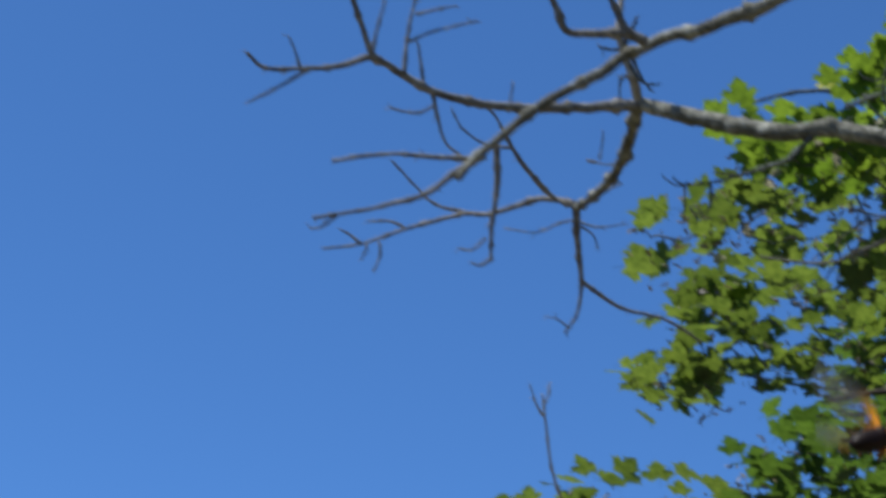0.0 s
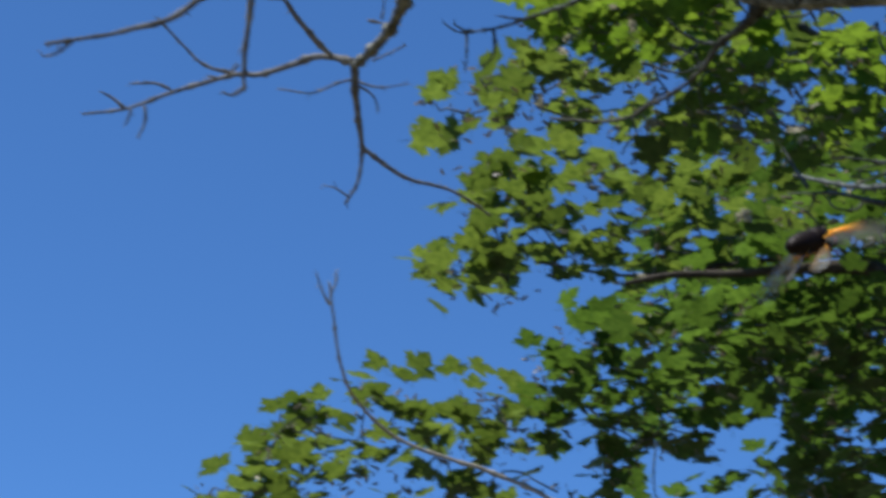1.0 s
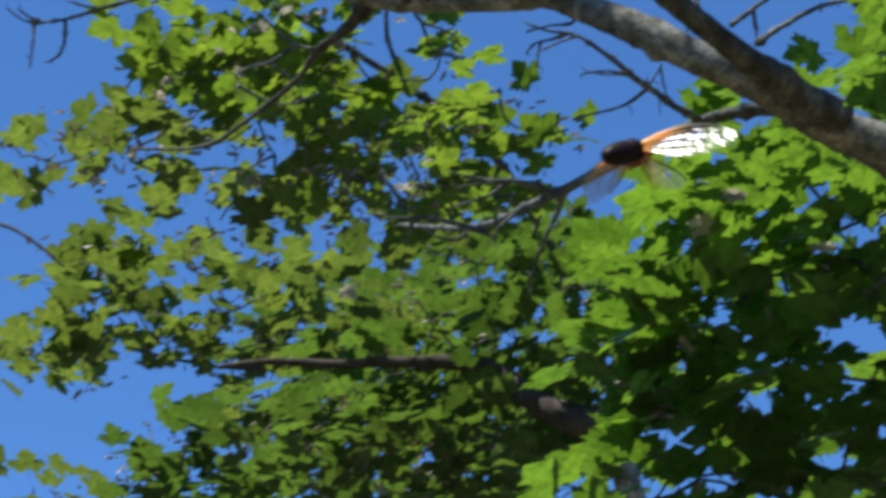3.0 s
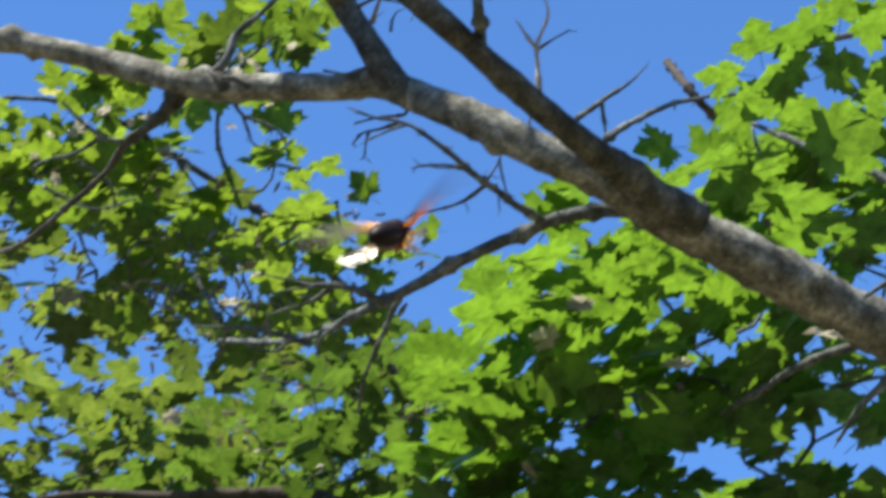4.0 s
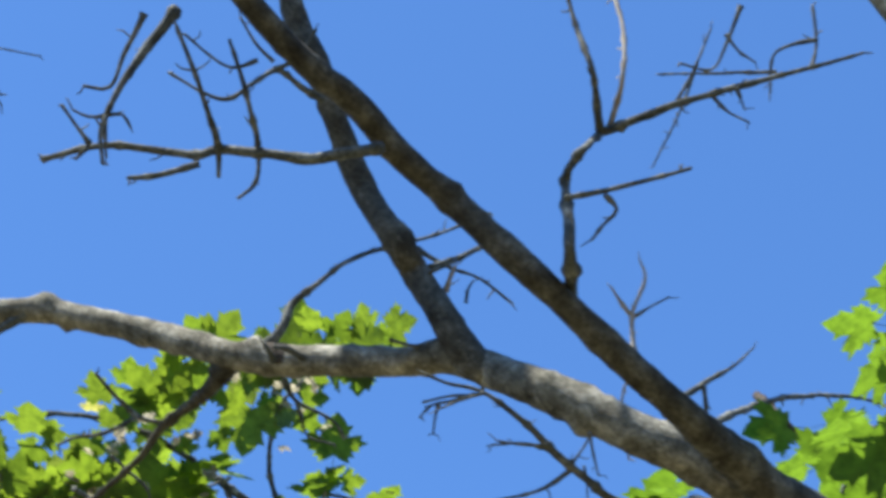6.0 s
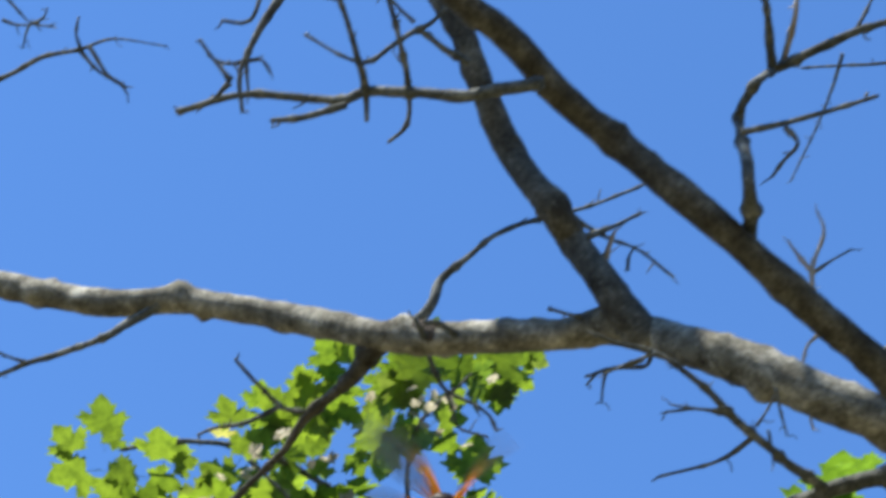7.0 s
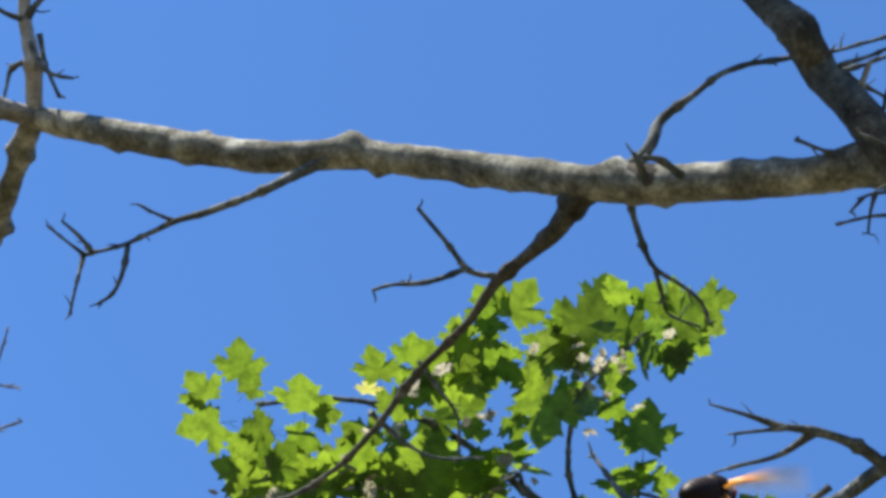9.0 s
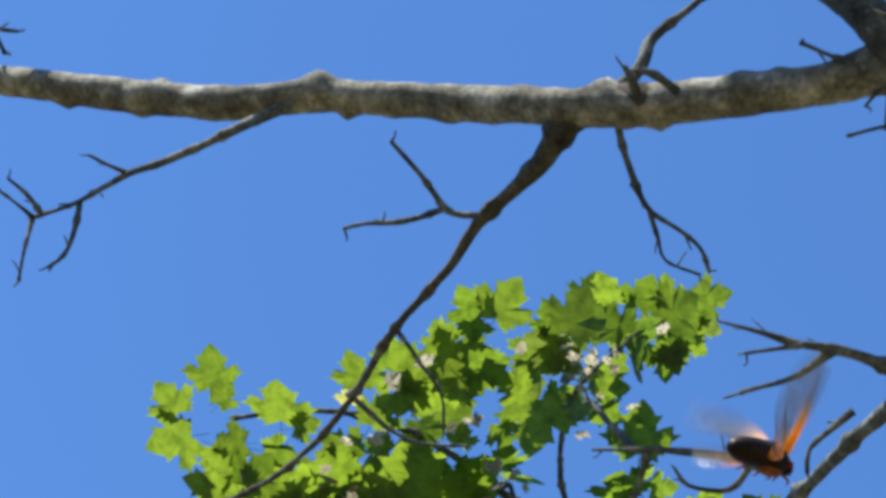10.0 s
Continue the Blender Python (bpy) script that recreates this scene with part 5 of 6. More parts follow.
spray(close, [(1.71, 1.21, 3.16, 0.082, -60), (1.73, 1.23, 3.12, 0.061, 90), (1.72, 1.25, 3.05, 0.054, 150), (1.73, 1.19, 3.12, 0.087, 40), (1.72, 1.20, 3.04, 0.079, 80), (1.79, 1.43, 3.12, 0.078, -20), (1.81, 1.39, 3.10, 0.090, 60), (1.76, 1.47, 3.08, 0.071, -95), (1.80, 1.41, 3.06, 0.092, -100), (1.83, 1.33, 3.12, 0.071, 0), (1.84, 1.38, 3.13, 0.072, 40), (1.85, 1.37, 3.06, 0.076, 60), (1.88, 1.32, 3.11, 0.093, 90), (1.83, 1.51, 3.08, 0.076, -110), (1.83, 1.46, 3.06, 0.094, -150), (1.95, 1.46, 3.06, 0.112, 90), (1.92, 1.49, 3.10, 0.081, 20), (2.05, 1.52, 3.09, 0.070, 60), (1.91, 1.36, 3.05, 0.093, 80)], 64, FRESH_LEAF, 0.26, 0.12)
spray(close, [(1.87, 1.60, 3.08, 0.086, -60), (1.88, 1.58, 3.04, 0.097, -120), (1.91, 1.55, 3.06, 0.085, 30), (2.03, 1.61, 3.08, 0.116, 70), (2.00, 1.63, 3.09, 0.082, -160), (2.07, 1.59, 3.05, 0.092, 90), (2.06, 1.55, 3.06, 0.077, 40), (2.09, 1.53, 3.02, 0.100, 60), (1.93, 1.74, 3.21, 0.080, -120), (2.03, 1.80, 3.24, 0.063, 150), (2.01, 1.98, 3.31, 0.066, -70), (2.02, 2.08, 3.26, 0.119, -60), (2.05, 2.18, 3.24, 0.089, -90), (2.07, 2.07, 3.23, 0.107, 20)], 83, FRESH_LEAF, 0.26, 0.12)
spray(close, [(2.11, 2.02, 3.22, 0.094, 60), (2.12, 1.96, 3.22, 0.093, -40), (2.17, 1.95, 3.20, 0.105, 40), (2.03, 2.21, 3.22, 0.089, -70), (2.06, 1.95, 3.23, 0.069, 30), (2.06, 2.12, 3.20, 0.103, 180)], 102, FRESH_LEAF, 0.26, 0.12)
spray(close, [(2.10, 3.62, 4.40, 0.110, -100), (2.08, 3.63, 4.47, 0.098, -150), (2.11, 3.51, 4.54, 0.088, 110), (1.97, 3.48, 4.53, 0.090, 110), (2.19, 3.62, 4.48, 0.111, -100), (2.20, 3.36, 4.63, 0.097, -150), (2.11, 3.58, 4.49, 0.109, -20), (2.08, 3.39, 4.55, 0.121, 160), (2.15, 3.44, 4.64, 0.102, 160), (2.07, 3.55, 4.60, 0.086, -100), (2.10, 3.46, 4.55, 0.108, 160), (2.07, 3.42, 4.55, 0.102, -100), (1.94, 3.79, 4.46, 0.103, 60), (1.79, 3.72, 4.45, 0.089, 110), (1.82, 3.78, 4.47, 0.096, 110), (1.84, 3.85, 4.45, 0.080, -60), (2.28, 3.25, 4.71, 0.076, -60), (2.33, 3.28, 4.61, 0.066, -100)], 70, LEAF, 0.45)
spray(close, [(2.24, 3.23, 4.70, 0.085, 20), (2.28, 3.21, 4.62, 0.095, -40), (2.29, 3.30, 4.70, 0.090, 120), (2.35, 3.23, 4.66, 0.100, 60), (2.38, 3.17, 4.61, 0.085, 150), (2.44, 3.18, 4.72, 0.080, 70), (2.36, 3.15, 4.70, 0.085, -20)], 31, LEAF, 0.4)
# Dark leaf tones give these inner leaves their shade.
spray(close, [(2.23, 3.30, 4.57, 0.090, -100), (2.34, 3.35, 4.65, 0.080, 170), (2.36, 3.27, 4.62, 0.085, 100), (2.19, 3.29, 4.59, 0.095, -60), (2.47, 3.18, 4.71, 0.070, 110), (2.21, 3.38, 4.60, 0.100, 160), (2.29, 3.34, 4.52, 0.085, -150)], 32, DIM_LEAF, 0.45)
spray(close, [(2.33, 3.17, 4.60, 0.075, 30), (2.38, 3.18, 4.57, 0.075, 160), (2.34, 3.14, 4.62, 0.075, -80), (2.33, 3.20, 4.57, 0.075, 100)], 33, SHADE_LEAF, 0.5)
# Unseen bough and leaves, added overhead to shade limb2 and up.
SPRAYS_SHADING = [((1.1, 2.0, 4.7), 0.07, 0.03, 7, 1.0, 0.02, 0, [(0.52, 1.73, 4.70), (0.55, 1.65, 4.74), (0.71, 1.72, 4.73), (0.85, 1.65, 4.79), (0.82, 1.72, 4.69), (0.97, 1.70, 4.81), (1.03, 1.65, 4.81), (1.16, 1.69, 4.76), (1.07, 1.98, 4.71), (1.01, 2.00, 4.74), (1.01, 1.98, 4.78), (1.07, 1.98, 4.74)])]
limb("over", "branch", close, [(2.898, 1.935, 3.150, 0.0300), (2.75, 1.75, 3.9, 0.0220), (2.2, 1.75, 4.6, 0.0150), (1.4, 1.85, 4.8, 0.0090), (0.9, 1.72, 4.78, 0.0050)])
foliage(close, SPRAYS_SHADING, 9, 0, size=0.076)
withered(leafy, [(1.82, 3.64, 4.25), (1.81, 3.66, 4.22), (1.80, 3.97, 4.14), (1.86, 3.90, 4.20), (2.05, 3.64, 4.04), (2.40, 3.77, 3.90), (1.94, 3.90, 4.12), (1.96, 3.55, 4.27), (2.55, 4.60, 4.10), (2.67, 4.53, 4.11), (2.81, 4.91, 3.97), (2.97, 4.84, 3.94), (3.14, 4.77, 3.90), (2.98, 4.17, 3.76), (2.81, 5.16, 3.76), (2.87, 4.94, 3.86)], 0.034)
withered(close, [(2.169, 2.233, 3.241), (2.251, 2.482, 3.013), (2.201, 1.730, 3.001), (1.967, 1.956, 3.091), (2.074, 2.147, 3.171), (2.244, 2.042, 3.125)], 0.034)
withered(close, [(2.08, 3.35, 4.37), (2.07, 3.36, 4.37), (1.95, 3.45, 4.35), (1.95, 3.46, 4.34), (2.20, 3.18, 4.44), (2.23, 3.15, 4.45), (2.17, 3.19, 4.44), (2.17, 3.37, 4.31), (2.14, 3.38, 4.32), (2.13, 3.39, 4.32), (2.24, 3.27, 4.36), (2.29, 3.19, 4.39), (1.91, 3.49, 4.34), (1.90, 3.54, 4.31), (2.05, 3.38, 4.36), (2.28, 3.08, 4.48), (2.09, 3.23, 4.45), (2.20, 3.38, 4.30)], 0.020)
withered(leafy, [(2.17, 3.07, 3.83), (2.17, 3.13, 3.77), (1.83, 3.10, 4.12), (1.80, 3.14, 4.09), (2.15, 3.13, 3.79)], 0.030)
withered(close, [(2.196, 3.242, 4.537), (2.220, 3.250, 4.522), (2.242, 3.255, 4.510), (2.224, 3.274, 4.504), (2.242, 3.227, 4.529), (2.266, 3.222, 4.524), (2.179, 3.229, 4.553), (2.283, 3.225, 4.514), (2.251, 3.278, 4.491), (2.283, 3.272, 4.482)], 0.017)
yellow_leaf(close, (1.929, 3.539, 4.492))

# ---------------------------------------------------------------- the cicada
SHELL = plain("black_shell", (0.013, 0.007, 0.004), 0.5, 0.12, 900)
BELLY = plain("brown_belly", (0.24, 0.065, 0.014), 0.5, 0.2, 700)
EYE = plain("red_eye", (0.20, 0.012, 0.008), 0.45, 0.15)


def from_root(m, co, near, far):
    """How far out along a wing a place lies, 0 to 1 between two distances from its root."""
    along = m.add("ShaderNodeSeparateXYZ")
    m.link(co, along.inputs[0])
    away = m.tree.nodes.new("ShaderNodeMath")
    away.operation = "ABSOLUTE"
    m.link(along.outputs[0], away.inputs[0])
    out = m.add("ShaderNodeMapRange")
    out.inputs["From Min"].default_value, out.inputs["From Max"].default_value = near, far
    m.link(away.outputs[0], out.inputs["Value"])
    return out.outputs[0]


def wing_materials():
    m = Nodes("wing_membrane")
    m.bsdf.inputs["Roughness"].default_value = 0.22
    m.bsdf.inputs["Specular IOR Level"].default_value = 1.0
    co = m.add("ShaderNodeTexCoord").outputs["Object"]
    m.bump(m.noise(260, 2, 0.5, co), 0.7, 0.0010)
    m.link(m.mix(from_root(m, co, 0.001, 0.012), (0.38, 0.20, 0.05), (0.22, 0.22, 0.18)), m.bsdf.inputs["Base Color"])
    clear = m.add("ShaderNodeBsdfTransparent")
    both = m.add("ShaderNodeMixShader", Fac=0.40)
    m.link(clear.outputs[0], both.inputs[1])
    m.link(m.bsdf.outputs[0], both.inputs[2])
    m.link(both.outputs[0], m.out.inputs["Surface"])
    veins = []
    for name, near, far in (("orange_vein", 0.009, 0.022), ("brown_vein", 0.002, 0.011)):
        v = Nodes(name)
        v.bsdf.inputs["Roughness"].default_value = 0.35
        co = v.add("ShaderNodeTexCoord").outputs["Object"]
        tone = v.ramp(v.noise(500, 3, 0.6, co), [(0.3, (1.0, 0.44, 0.012)), (0.7, (1.0, 0.57, 0.03))])
        tone = v.mix(from_root(v, co, near, far), tone, (0.16, 0.14, 0.10))  # orange at the root, brown at the tip
        v.link(tone, v.bsdf.inputs["Base Color"])
        glow = v.add("ShaderNodeBsdfTranslucent")
        v.link(tone, glow.inputs["Color"])
        mix = v.add("ShaderNodeMixShader", Fac=0.45)
        v.link(v.bsdf.outputs[0], mix.inputs[1])
        v.link(glow.outputs[0], mix.inputs[2])
        v.link(mix.outputs[0], v.out.inputs["Surface"])
        veins.append(v.mat)
    return m.mat, *veins


MEMBRANE, VEIN, THIN_VEIN = wing_materials()


LEAN = 0.94  # size of the body against the sketch
SPAN = 1.18  # and of the wings
SWEEP = 26  # degrees that a wing beats in a thirtieth of a second


def part(name, verts, faces, material, parent, label=""):
    ob = mesh_object(name, verts, faces, material)
    ob.parent = parent
    return tagged(ob, label) if label else ob


def turned(profile, sides=20, flat=1.0):
    """A body of rings along y: (y, half width, z of the axis), in the size of the sketch."""
    verts, faces = [], []
    for y, r, z in [(LEAN * a, LEAN * b, LEAN * c) for a, b, c in profile]:
        for k in range(sides):
            a = k / sides * math.tau
            verts.append((r * math.cos(a), y, z + r * flat * math.sin(a)))
    for i in range(len(profile) - 1):
        for k in range(sides):
            j = (k + 1) % sides
            faces.append((i * sides + k, (i + 1) * sides + k, (i + 1) * sides + j, i * sides + j))
    faces.append(tuple(range(sides)))
    faces.append(tuple(reversed(range((len(profile) - 1) * sides, len(profile) * sides))))
    return verts, faces


def ringed_abdomen():
    """Seven overlapping rings that taper to the tail."""
    rows = []
    for k in range(29):
        s = k / 28
        r = 0.0058 * math.sqrt(max(0.02, 1 - (max(0.0, s - 0.18) / 0.84) ** 2.2))
        rows.append((-0.001 - 0.0155 * s, r * (1 + 0.05 * abs(math.sin(s * 7 * math.pi))), 0.0006 - 0.0012 * s))
    return turned(rows, 24, 0.92)


def wing(side, parent):
    """A clear forewing with its orange veins, and the hindwing hooked to it; the root is at the origin."""
    rim = [(0.0, 0.0016), (0.006, 0.0034), (0.014, 0.0046), (0.022, 0.0042), (0.029, 0.0022), (0.0345, -0.0016), (0.0335, -0.0050), (0.029, -0.0082), (0.022, -0.0105), (0.015, -0.0105), (0.008, -0.0078), (0.002, -0.0030)]
    rim = [(SPAN * x, SPAN * y) for x, y in rim]
    verts = [(side * 0.013 * SPAN, -0.002, 0.0012)] + [(side * x, y, 0.0010 * math.sin(x * 90) - 0.03 * abs(y + 0.002)) for x, y in rim]
    n = len(rim)
    fore = part("forewing", verts, [(0, 1 + k, 1 + (k + 1) % n) for k in range(n)], MEMBRANE, parent, "clear forewing with bright orange veins")
    lines = [
        (0.00110, [(0.0, 0.0014), (0.007, 0.0036), (0.014, 0.0046), (0.022, 0.0042), (0.029, 0.0022)]),
        (0.00060, [(0.0, 0.0004), (0.007, 0.0018), (0.014, 0.0022), (0.021, 0.0012), (0.030, -0.0010)]),
        (0.00042, [(0.0, -0.0004), (0.006, -0.0004), (0.013, -0.0016), (0.021, -0.0034), (0.031, -0.0048)]),
        (0.00042, [(0.0, -0.0012), (0.005, -0.0028), (0.012, -0.0050), (0.020, -0.0070), (0.026, -0.0092)]),
        (0.00026, [(0.0, -0.0018), (0.004, -0.0046), (0.009, -0.0076), (0.015, -0.0100), (0.022, -0.0102)]),
        (0.00022, [(0.013, -0.0016), (0.017, 0.0002), (0.021, 0.0012)]),
        (0.00022, [(0.012, -0.0050), (0.017, -0.0044), (0.021, -0.0034)]),
        (0.00022, [(0.021, 0.0012), (0.026, 0.0022), (0.029, 0.0022)]),
        (0.00022, [(0.021, -0.0034), (0.026, -0.0022), (0.030, -0.0010)]),
        (0.00022, [(0.021, -0.0034), (0.026, -0.0064), (0.029, -0.0080)]),
        (0.00022, [(0.020, -0.0070), (0.0205, -0.0090), (0.022, -0.0102)]),
    ]
    for r, pts in lines:
        pts = [(SPAN * x, SPAN * y) for x, y in pts]
        v, f = tube([(side * x, y, 0.0013 * math.sin(x * 90) - 0.03 * abs(y + 0.002) + 0.0002, r * (1.25 - 22 * x)) for x, y in pts], 6, 0.001, 0.05)
        part("vein", v, f, VEIN if r > 0.0005 else THIN_VEIN, fore)
    rim = [(0.0, -0.002), (0.008, -0.0060), (0.014, -0.0088), (0.0185, -0.0125), (0.0165, -0.0160), (0.011, -0.0165), (0.006, -0.0140), (0.002, -0.0090)]
    rim = [(SPAN * x, SPAN * y) for x, y in rim]
    verts = [(side * 0.008 * SPAN, -0.010 * SPAN, 0.0005)] + [(side * x, y, -0.0012) for x, y in rim]
    back = Matrix.Rotation(radians(20), 4, "X") @ Matrix.Rotation(-side * radians(14), 4, "Z")  # hangs lower than the forewing
    verts = [back @ Vector(p) for p in verts]
    n = len(rim)
    hind = part("hindwing", verts, [(0, 1 + k, 1 + (k + 1) % n) for k in range(n)], MEMBRANE, fore, "small clear hindwing with orange edge")
    for r, pts in ((0.00034, rim[:4]), (0.00024, [(0.0, -0.0024), (0.007, -0.0106), (0.0147, -0.0171)]), (0.00024, [(0.0, -0.0035), (0.0035, -0.0118), (0.0077, -0.0171)])):
        v, f = tube([(*(back @ Vector((side * x, y, -0.0010))), r) for x, y in pts], 6, 0.001, 0.05)
        part("vein", v, f, THIN_VEIN, fore)
    v, f = tube([(side * -0.0006, 0.0006, 0.0004, 0.0011), (side * 0.0030, 0.0016, 0.0006, 0.0010), (side * 0.0065, 0.0026, 0.0009, 0.0006)], 8, 0.0008, 0.2)
    part("wing_joint", v, f, VEIN, fore, "bright orange wing root")
    return fore


cicada = tagged(new("cicada"), "black cicada in flight with clear orange-veined wings", "insect")
part("abdomen", *ringed_abdomen(), SHELL, cicada, "glossy black ringed abdomen")
part("thorax", *turned([(-0.0022, 0.0046, 0.0008), (0.0, 0.0058, 0.0012), (0.003, 0.0062, 0.0014), (0.0062, 0.0058, 0.0012), (0.0088, 0.0050, 0.0006), (0.0098, 0.0038, 0.0002)], 24, 0.9), SHELL, cicada, "black thorax")
part("underside", *turned([(-0.0010, 0.0030, -0.0026), (0.002, 0.0042, -0.0028), (0.006, 0.0042, -0.0030), (0.0092, 0.0028, -0.0022)], 16, 0.8), BELLY, cicada, "reddish brown underside")
head = part("head", *turned([(0.0090, 0.0040, 0.0), (0.0104, 0.0048, -0.0002), (0.0122, 0.0044, -0.0006), (0.0138, 0.0028, -0.0010), (0.0145, 0.0010, -0.0012)], 20, 0.75), SHELL, cicada, "broad black head")
for side in (-1, 1):
    v, f = turned([(-0.0013, 0.0002, 0.0), (-0.0009, 0.0010, 0.0), (0.0, 0.0014, 0.0), (0.0009, 0.0010, 0.0), (0.0013, 0.0002, 0.0)], 12)
    part("eye", [(x + side * 0.0042, y + 0.0094, z + 0.0007) for x, y, z in v], f, EYE, head, "bulging red eye")
    for y0, y1, down in ((0.0075, 0.0125, 0.0085), (0.0045, 0.0050, 0.0095), (0.0015, -0.0045, 0.0100)):
        v, f = tube([(side * 0.0024, 0.84 * y0, -0.0032, 0.00055), (side * 0.0052, 0.42 * (y0 + y1) + 0.001, -0.0046, 0.00050), (side * 0.0047, 0.84 * y1, -0.0030 - down * 0.30, 0.00038), (side * 0.0056, 0.84 * y1 - 0.001, -0.0030 - down * 0.42, 0.00022)], 7, 0.0008, 0.1)
        part("leg", v, f, BELLY, cicada, "thin reddish leg")
wing_right, wing_left = wing(1, cicada), wing(-1, cicada)


def beat(side, stroke, twist=14, drawn=8):
    """Pose of a wing at its root: raised over the back, twisted and drawn backwards by so many degrees."""
    return Matrix.Translation((side * 0.0035, 0.0052, 0.0030)) @ Matrix.Rotation(-side * radians(stroke), 4, "Y") @ Matrix.Rotation(radians(twist), 4, "X") @ Matrix.Rotation(-side * radians(drawn), 4, "Z")


def flutter(side, strokes):
    """Rows for a wing that passes each stroke, a tenth of a second apart, in full sweep; a triple gives a slow stroke, its twist and how far back it is drawn."""
    rows, last = [], None
    for k, stroke in enumerate(strokes):
        stroke, twist, drawn, swing = (*stroke, SWEEP * 0.4) if isinstance(stroke, tuple) else (stroke, 14, 8, SWEEP)
        sweep = swing
        if last is not None:
            sweep = min((swing, -swing, swing / 2, -swing / 2, 0), key=lambda v: (abs(stroke - v - last) > 84, -abs(v), abs(stroke - v - last)))
            rows.append((k / 10 - 1 / 30, beat(side, stroke - sweep, twist, drawn)))
        rows.append((k / 10, beat(side, stroke, twist, drawn)))
        last = stroke + sweep
        if k < len(strokes) - 1:
            rows.append((k / 10 + 1 / 30, beat(side, last, twist, drawn)))
    return rows


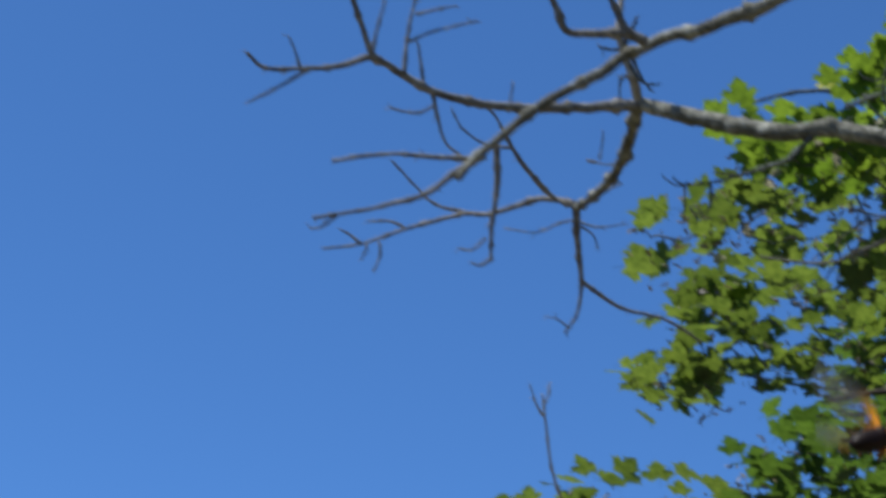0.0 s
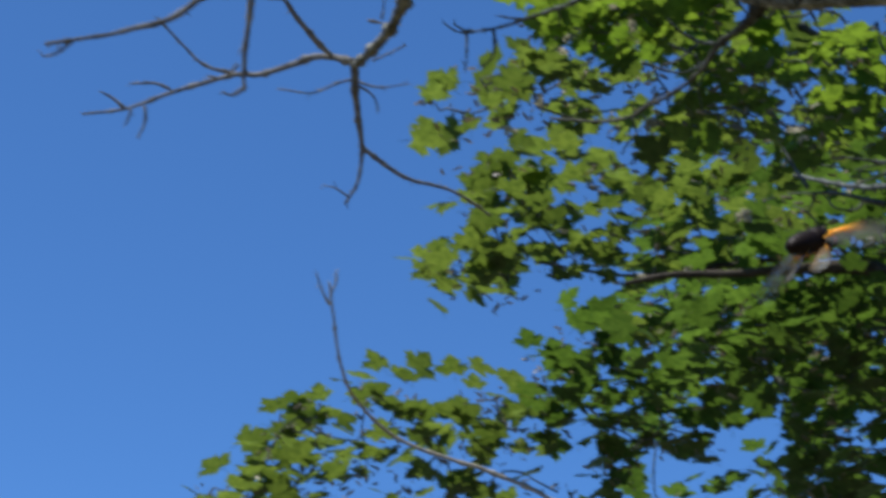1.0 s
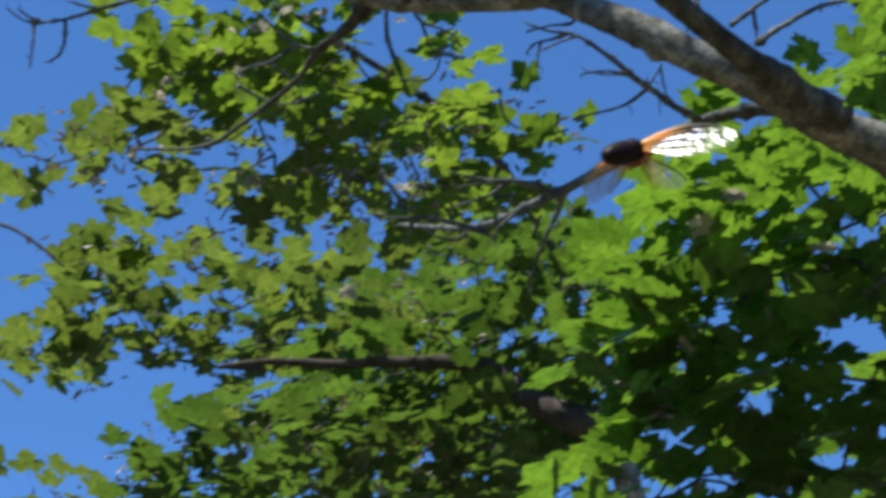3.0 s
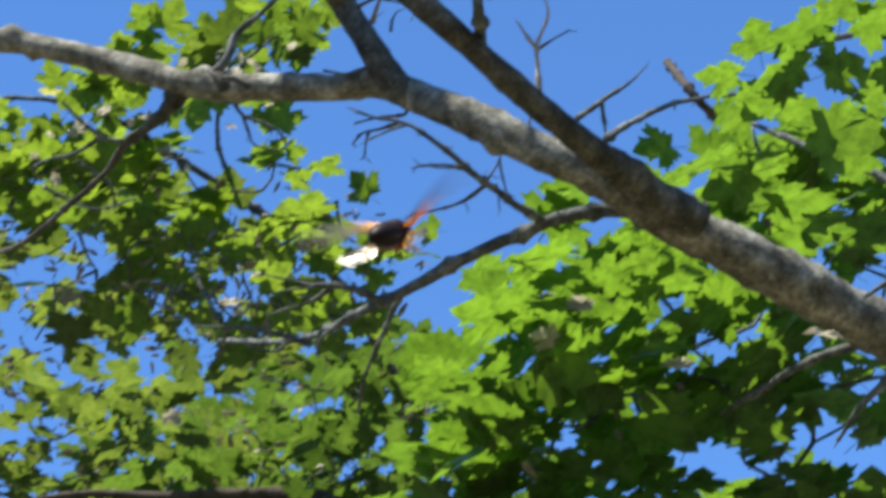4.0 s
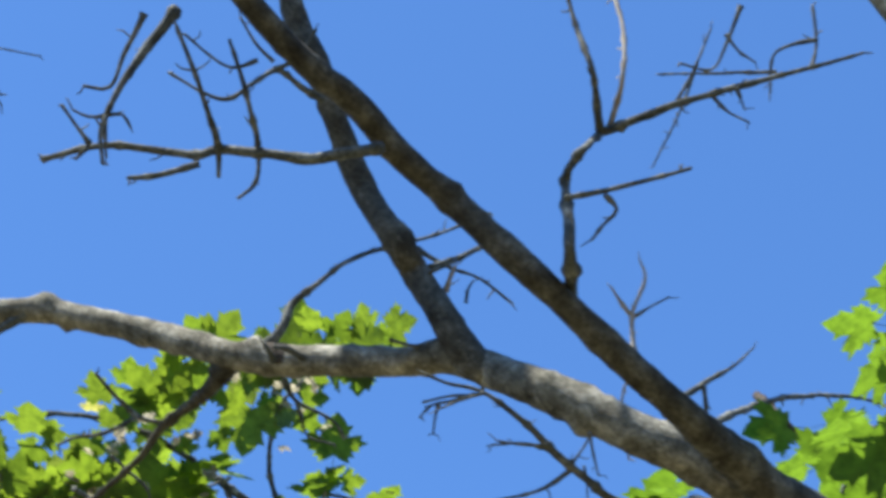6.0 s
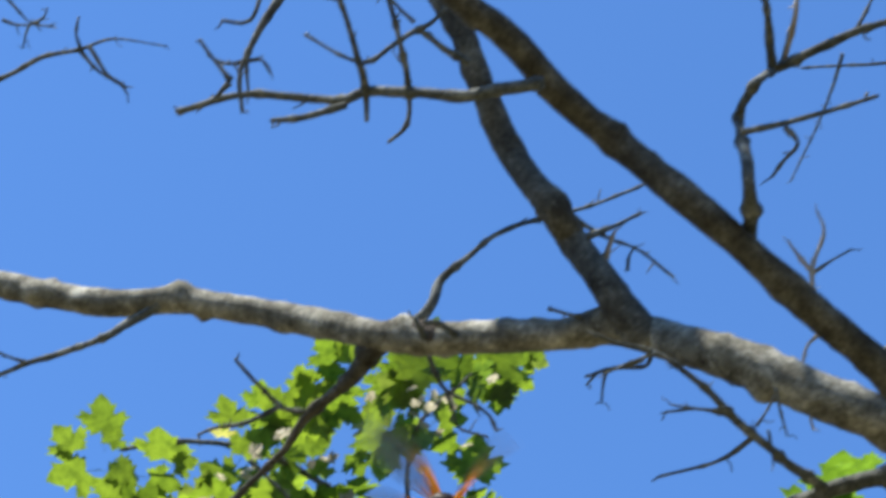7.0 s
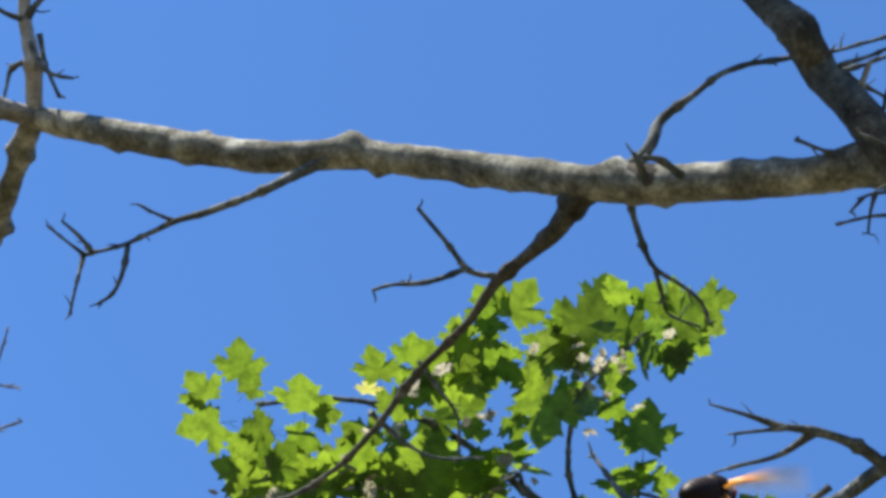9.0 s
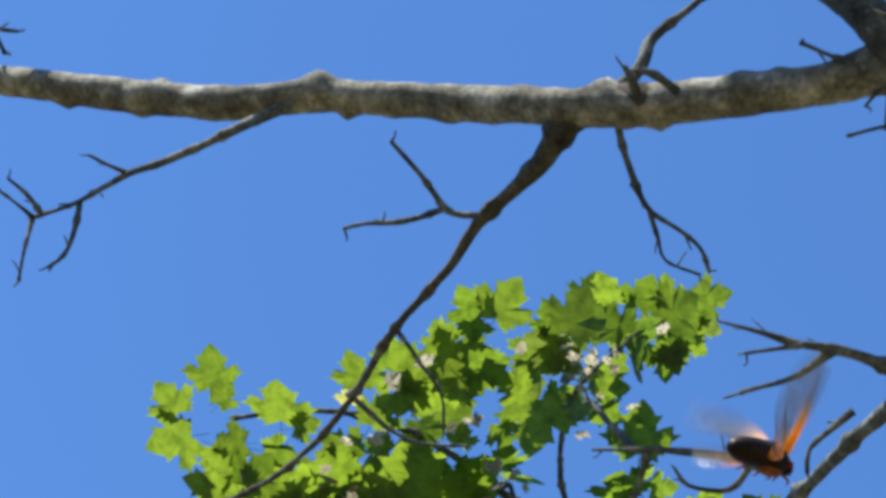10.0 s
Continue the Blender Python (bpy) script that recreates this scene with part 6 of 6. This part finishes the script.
def motions():
    walk(cicada, [
        (0, pose(-0.063, 0.040, 1.820, 20.1, 23.9, -65.0)),
        (0.3, pose(0.010, 0.109, 1.835, 20.8, 23.9, -66.7)),
        (0.5, pose(0.058, 0.161, 1.836, 23.6, 23.1, -65.6)),
        (0.6, pose(0.083, 0.184, 1.843, 23.4, 23.2, -66.2)),
        (0.9, pose(0.151, 0.258, 1.861, 22.7, 23.3, -68.1)),
        (1, pose(0.174, 0.283, 1.867, 22.8, 24.1, -70.7)),
        (1.2, pose(0.217, 0.318, 1.872, 20.5, 24.5, -71.9)),
        (1.5, pose(0.284, 0.371, 1.877, 15.9, 25.1, -73.9)),
        (1.8, pose(0.344, 0.426, 1.898, 20.5, 25.5, -75.0)),
        (2, pose(0.387, 0.463, 1.908, 20.6, 26.7, -79.0)),
        (2.1, pose(0.403, 0.476, 1.911, 20.0, 26.0, -76.6)),
        (2.5, pose(0.470, 0.527, 1.920, 23.7, 26.2, -76.4)),
        (2.7, pose(0.511, 0.554, 1.934, 20.5, 25.4, -73.6)),
        (3, pose(0.558, 0.607, 1.953, 25.0, 25.3, -72.7)),
        (3.2, pose(0.582, 0.641, 1.966, 23.0, 25.1, -71.8)),
        (3.75, pose(0.655, 0.733, 2.027, 27.8, 22.1, -63.5)),
        (4.3, pose(0.739, 0.822, 2.084, 32.6, 16.8, -54.3)),
        (4.5, pose(0.751, 0.837, 2.088, 30.7, 13.1, -49.6)),
        (4.9, pose(0.773, 0.892, 2.108, 38.0, 11.4, -47.5)),
        (5, pose(0.781, 0.907, 2.110, 38.4, 12.7, -48.8)),
        (5.2, pose(0.795, 0.936, 2.117, 39.7, 13.2, -49.2)),
        (5.5, pose(0.806, 0.983, 2.130, 42.1, 10.8, -46.6)),
        (5.7, pose(0.822, 1.014, 2.137, 42.8, 12.9, -48.3)),
        (6.2, pose(0.856, 1.110, 2.150, 44.0, 16.7, -49.5)),
        (6.8, pose(0.887, 1.203, 2.187, 45.3, 20.6, -50.2)),
        (7, pose(0.896, 1.239, 2.195, 44.7, 22.5, -51.9)),
        (7.2, pose(0.905, 1.282, 2.202, 46.9, 12.4, -43.6)),
        (7.5, pose(0.936, 1.341, 2.211, 41.4, 8.3, -40.8)),
        (7.8, pose(0.966, 1.397, 2.226, 41.3, 10.9, -42.9)),
        (8, pose(0.976, 1.440, 2.236, 41.3, 12.2, -43.8)),
        (8.3, pose(1.007, 1.492, 2.253, 39.2, 16.7, -47.7)),
        (8.5, pose(1.026, 1.530, 2.262, 39.1, 19.7, -50.3)),
        (8.8, pose(1.059, 1.576, 2.279, 40.2, 26.4, -55.4)),
        (9, pose(1.079, 1.607, 2.291, 41.0, 31.2, -59.5)),
        (9.3, pose(1.117, 1.653, 2.314, 40.6, 33.8, -60.0)),
        (9.5, pose(1.140, 1.684, 2.330, 37.8, 36.2, -61.1)),
        (9.6, pose(1.154, 1.697, 2.336, 32.1, 39.4, -64.8)),
        (9.8, pose(1.180, 1.726, 2.348, 20.8, 48.0, -77.5)),
        (10, pose(1.204, 1.756, 2.359, 17.9, 46.0, -73.4)),
    ])
    walk(wing_right, flutter(1, [
        60, 74, 18, 31, 25, 8, 17, 43, -4, 18,
        10, 8, 31, 75, 39, 60, 100, 59, 71, 113,
        81, 74, 109, 62, 59, 54, 44, 32, 65, 15,
        (-10, 40, -35), 65, 60, 53, 75, 33, 17, 58, 18, -1,
        41, 4, 3, -15, 41, (106, 40, 0), 84, 82, 60, 84,
    ] + [
        92, 73, 86, 53, 41, (22, 25, 20), 31, 7, 56, 41,
        10, 58, 46, 14, 61, 52, 17, 64, 58, 49,
        50, 55, 33, 81, 72, 81, 66, 70, 16, 32,
        (3, 14, 8), 17, 24, 28, 6, (-16, 14, 8), 6, -17, 20, 17,
        14, 29, 58, 18, 52, (62, -24, 26), 61, 64, 87, 65,
        76,
    ]))
    walk(wing_left, flutter(-1, [
        45, 54, -8, -1, -14, -45, -29, -4, -52, -31,
        -50, -42, -17, 28, -8, (4, -4, 4), 55, 15, 27, 71,
        38, 27, 58, 7, -1, (10, 20, 38), -20, -32, 1, -50,
        (-38, -12, -22), 8, 0, 3, 25, -17, -33, 8, -32, -51,
        -9, -46, -47, -75, -7, (18, 2, -24), 42, 44, 26, 54,
    ] + [
        62, 50, 65, 35, 26, (-18, 30, -20), 20, -4, 45, 31,
        1, 50, 39, 7, 55, 47, 12, 60, 54, 46,
        50, 53, 30, 78, 68, 70, 61, 63, 7, 22,
        (-9, 14, 8), 3, 6, 6, -19, (-46, 14, 8), -25, -51, -17, -23,
        -38, -7, 31, -1, 40, (38, 6, -4), 48, 41, 55, 23,
        12,
    ]))


motions()
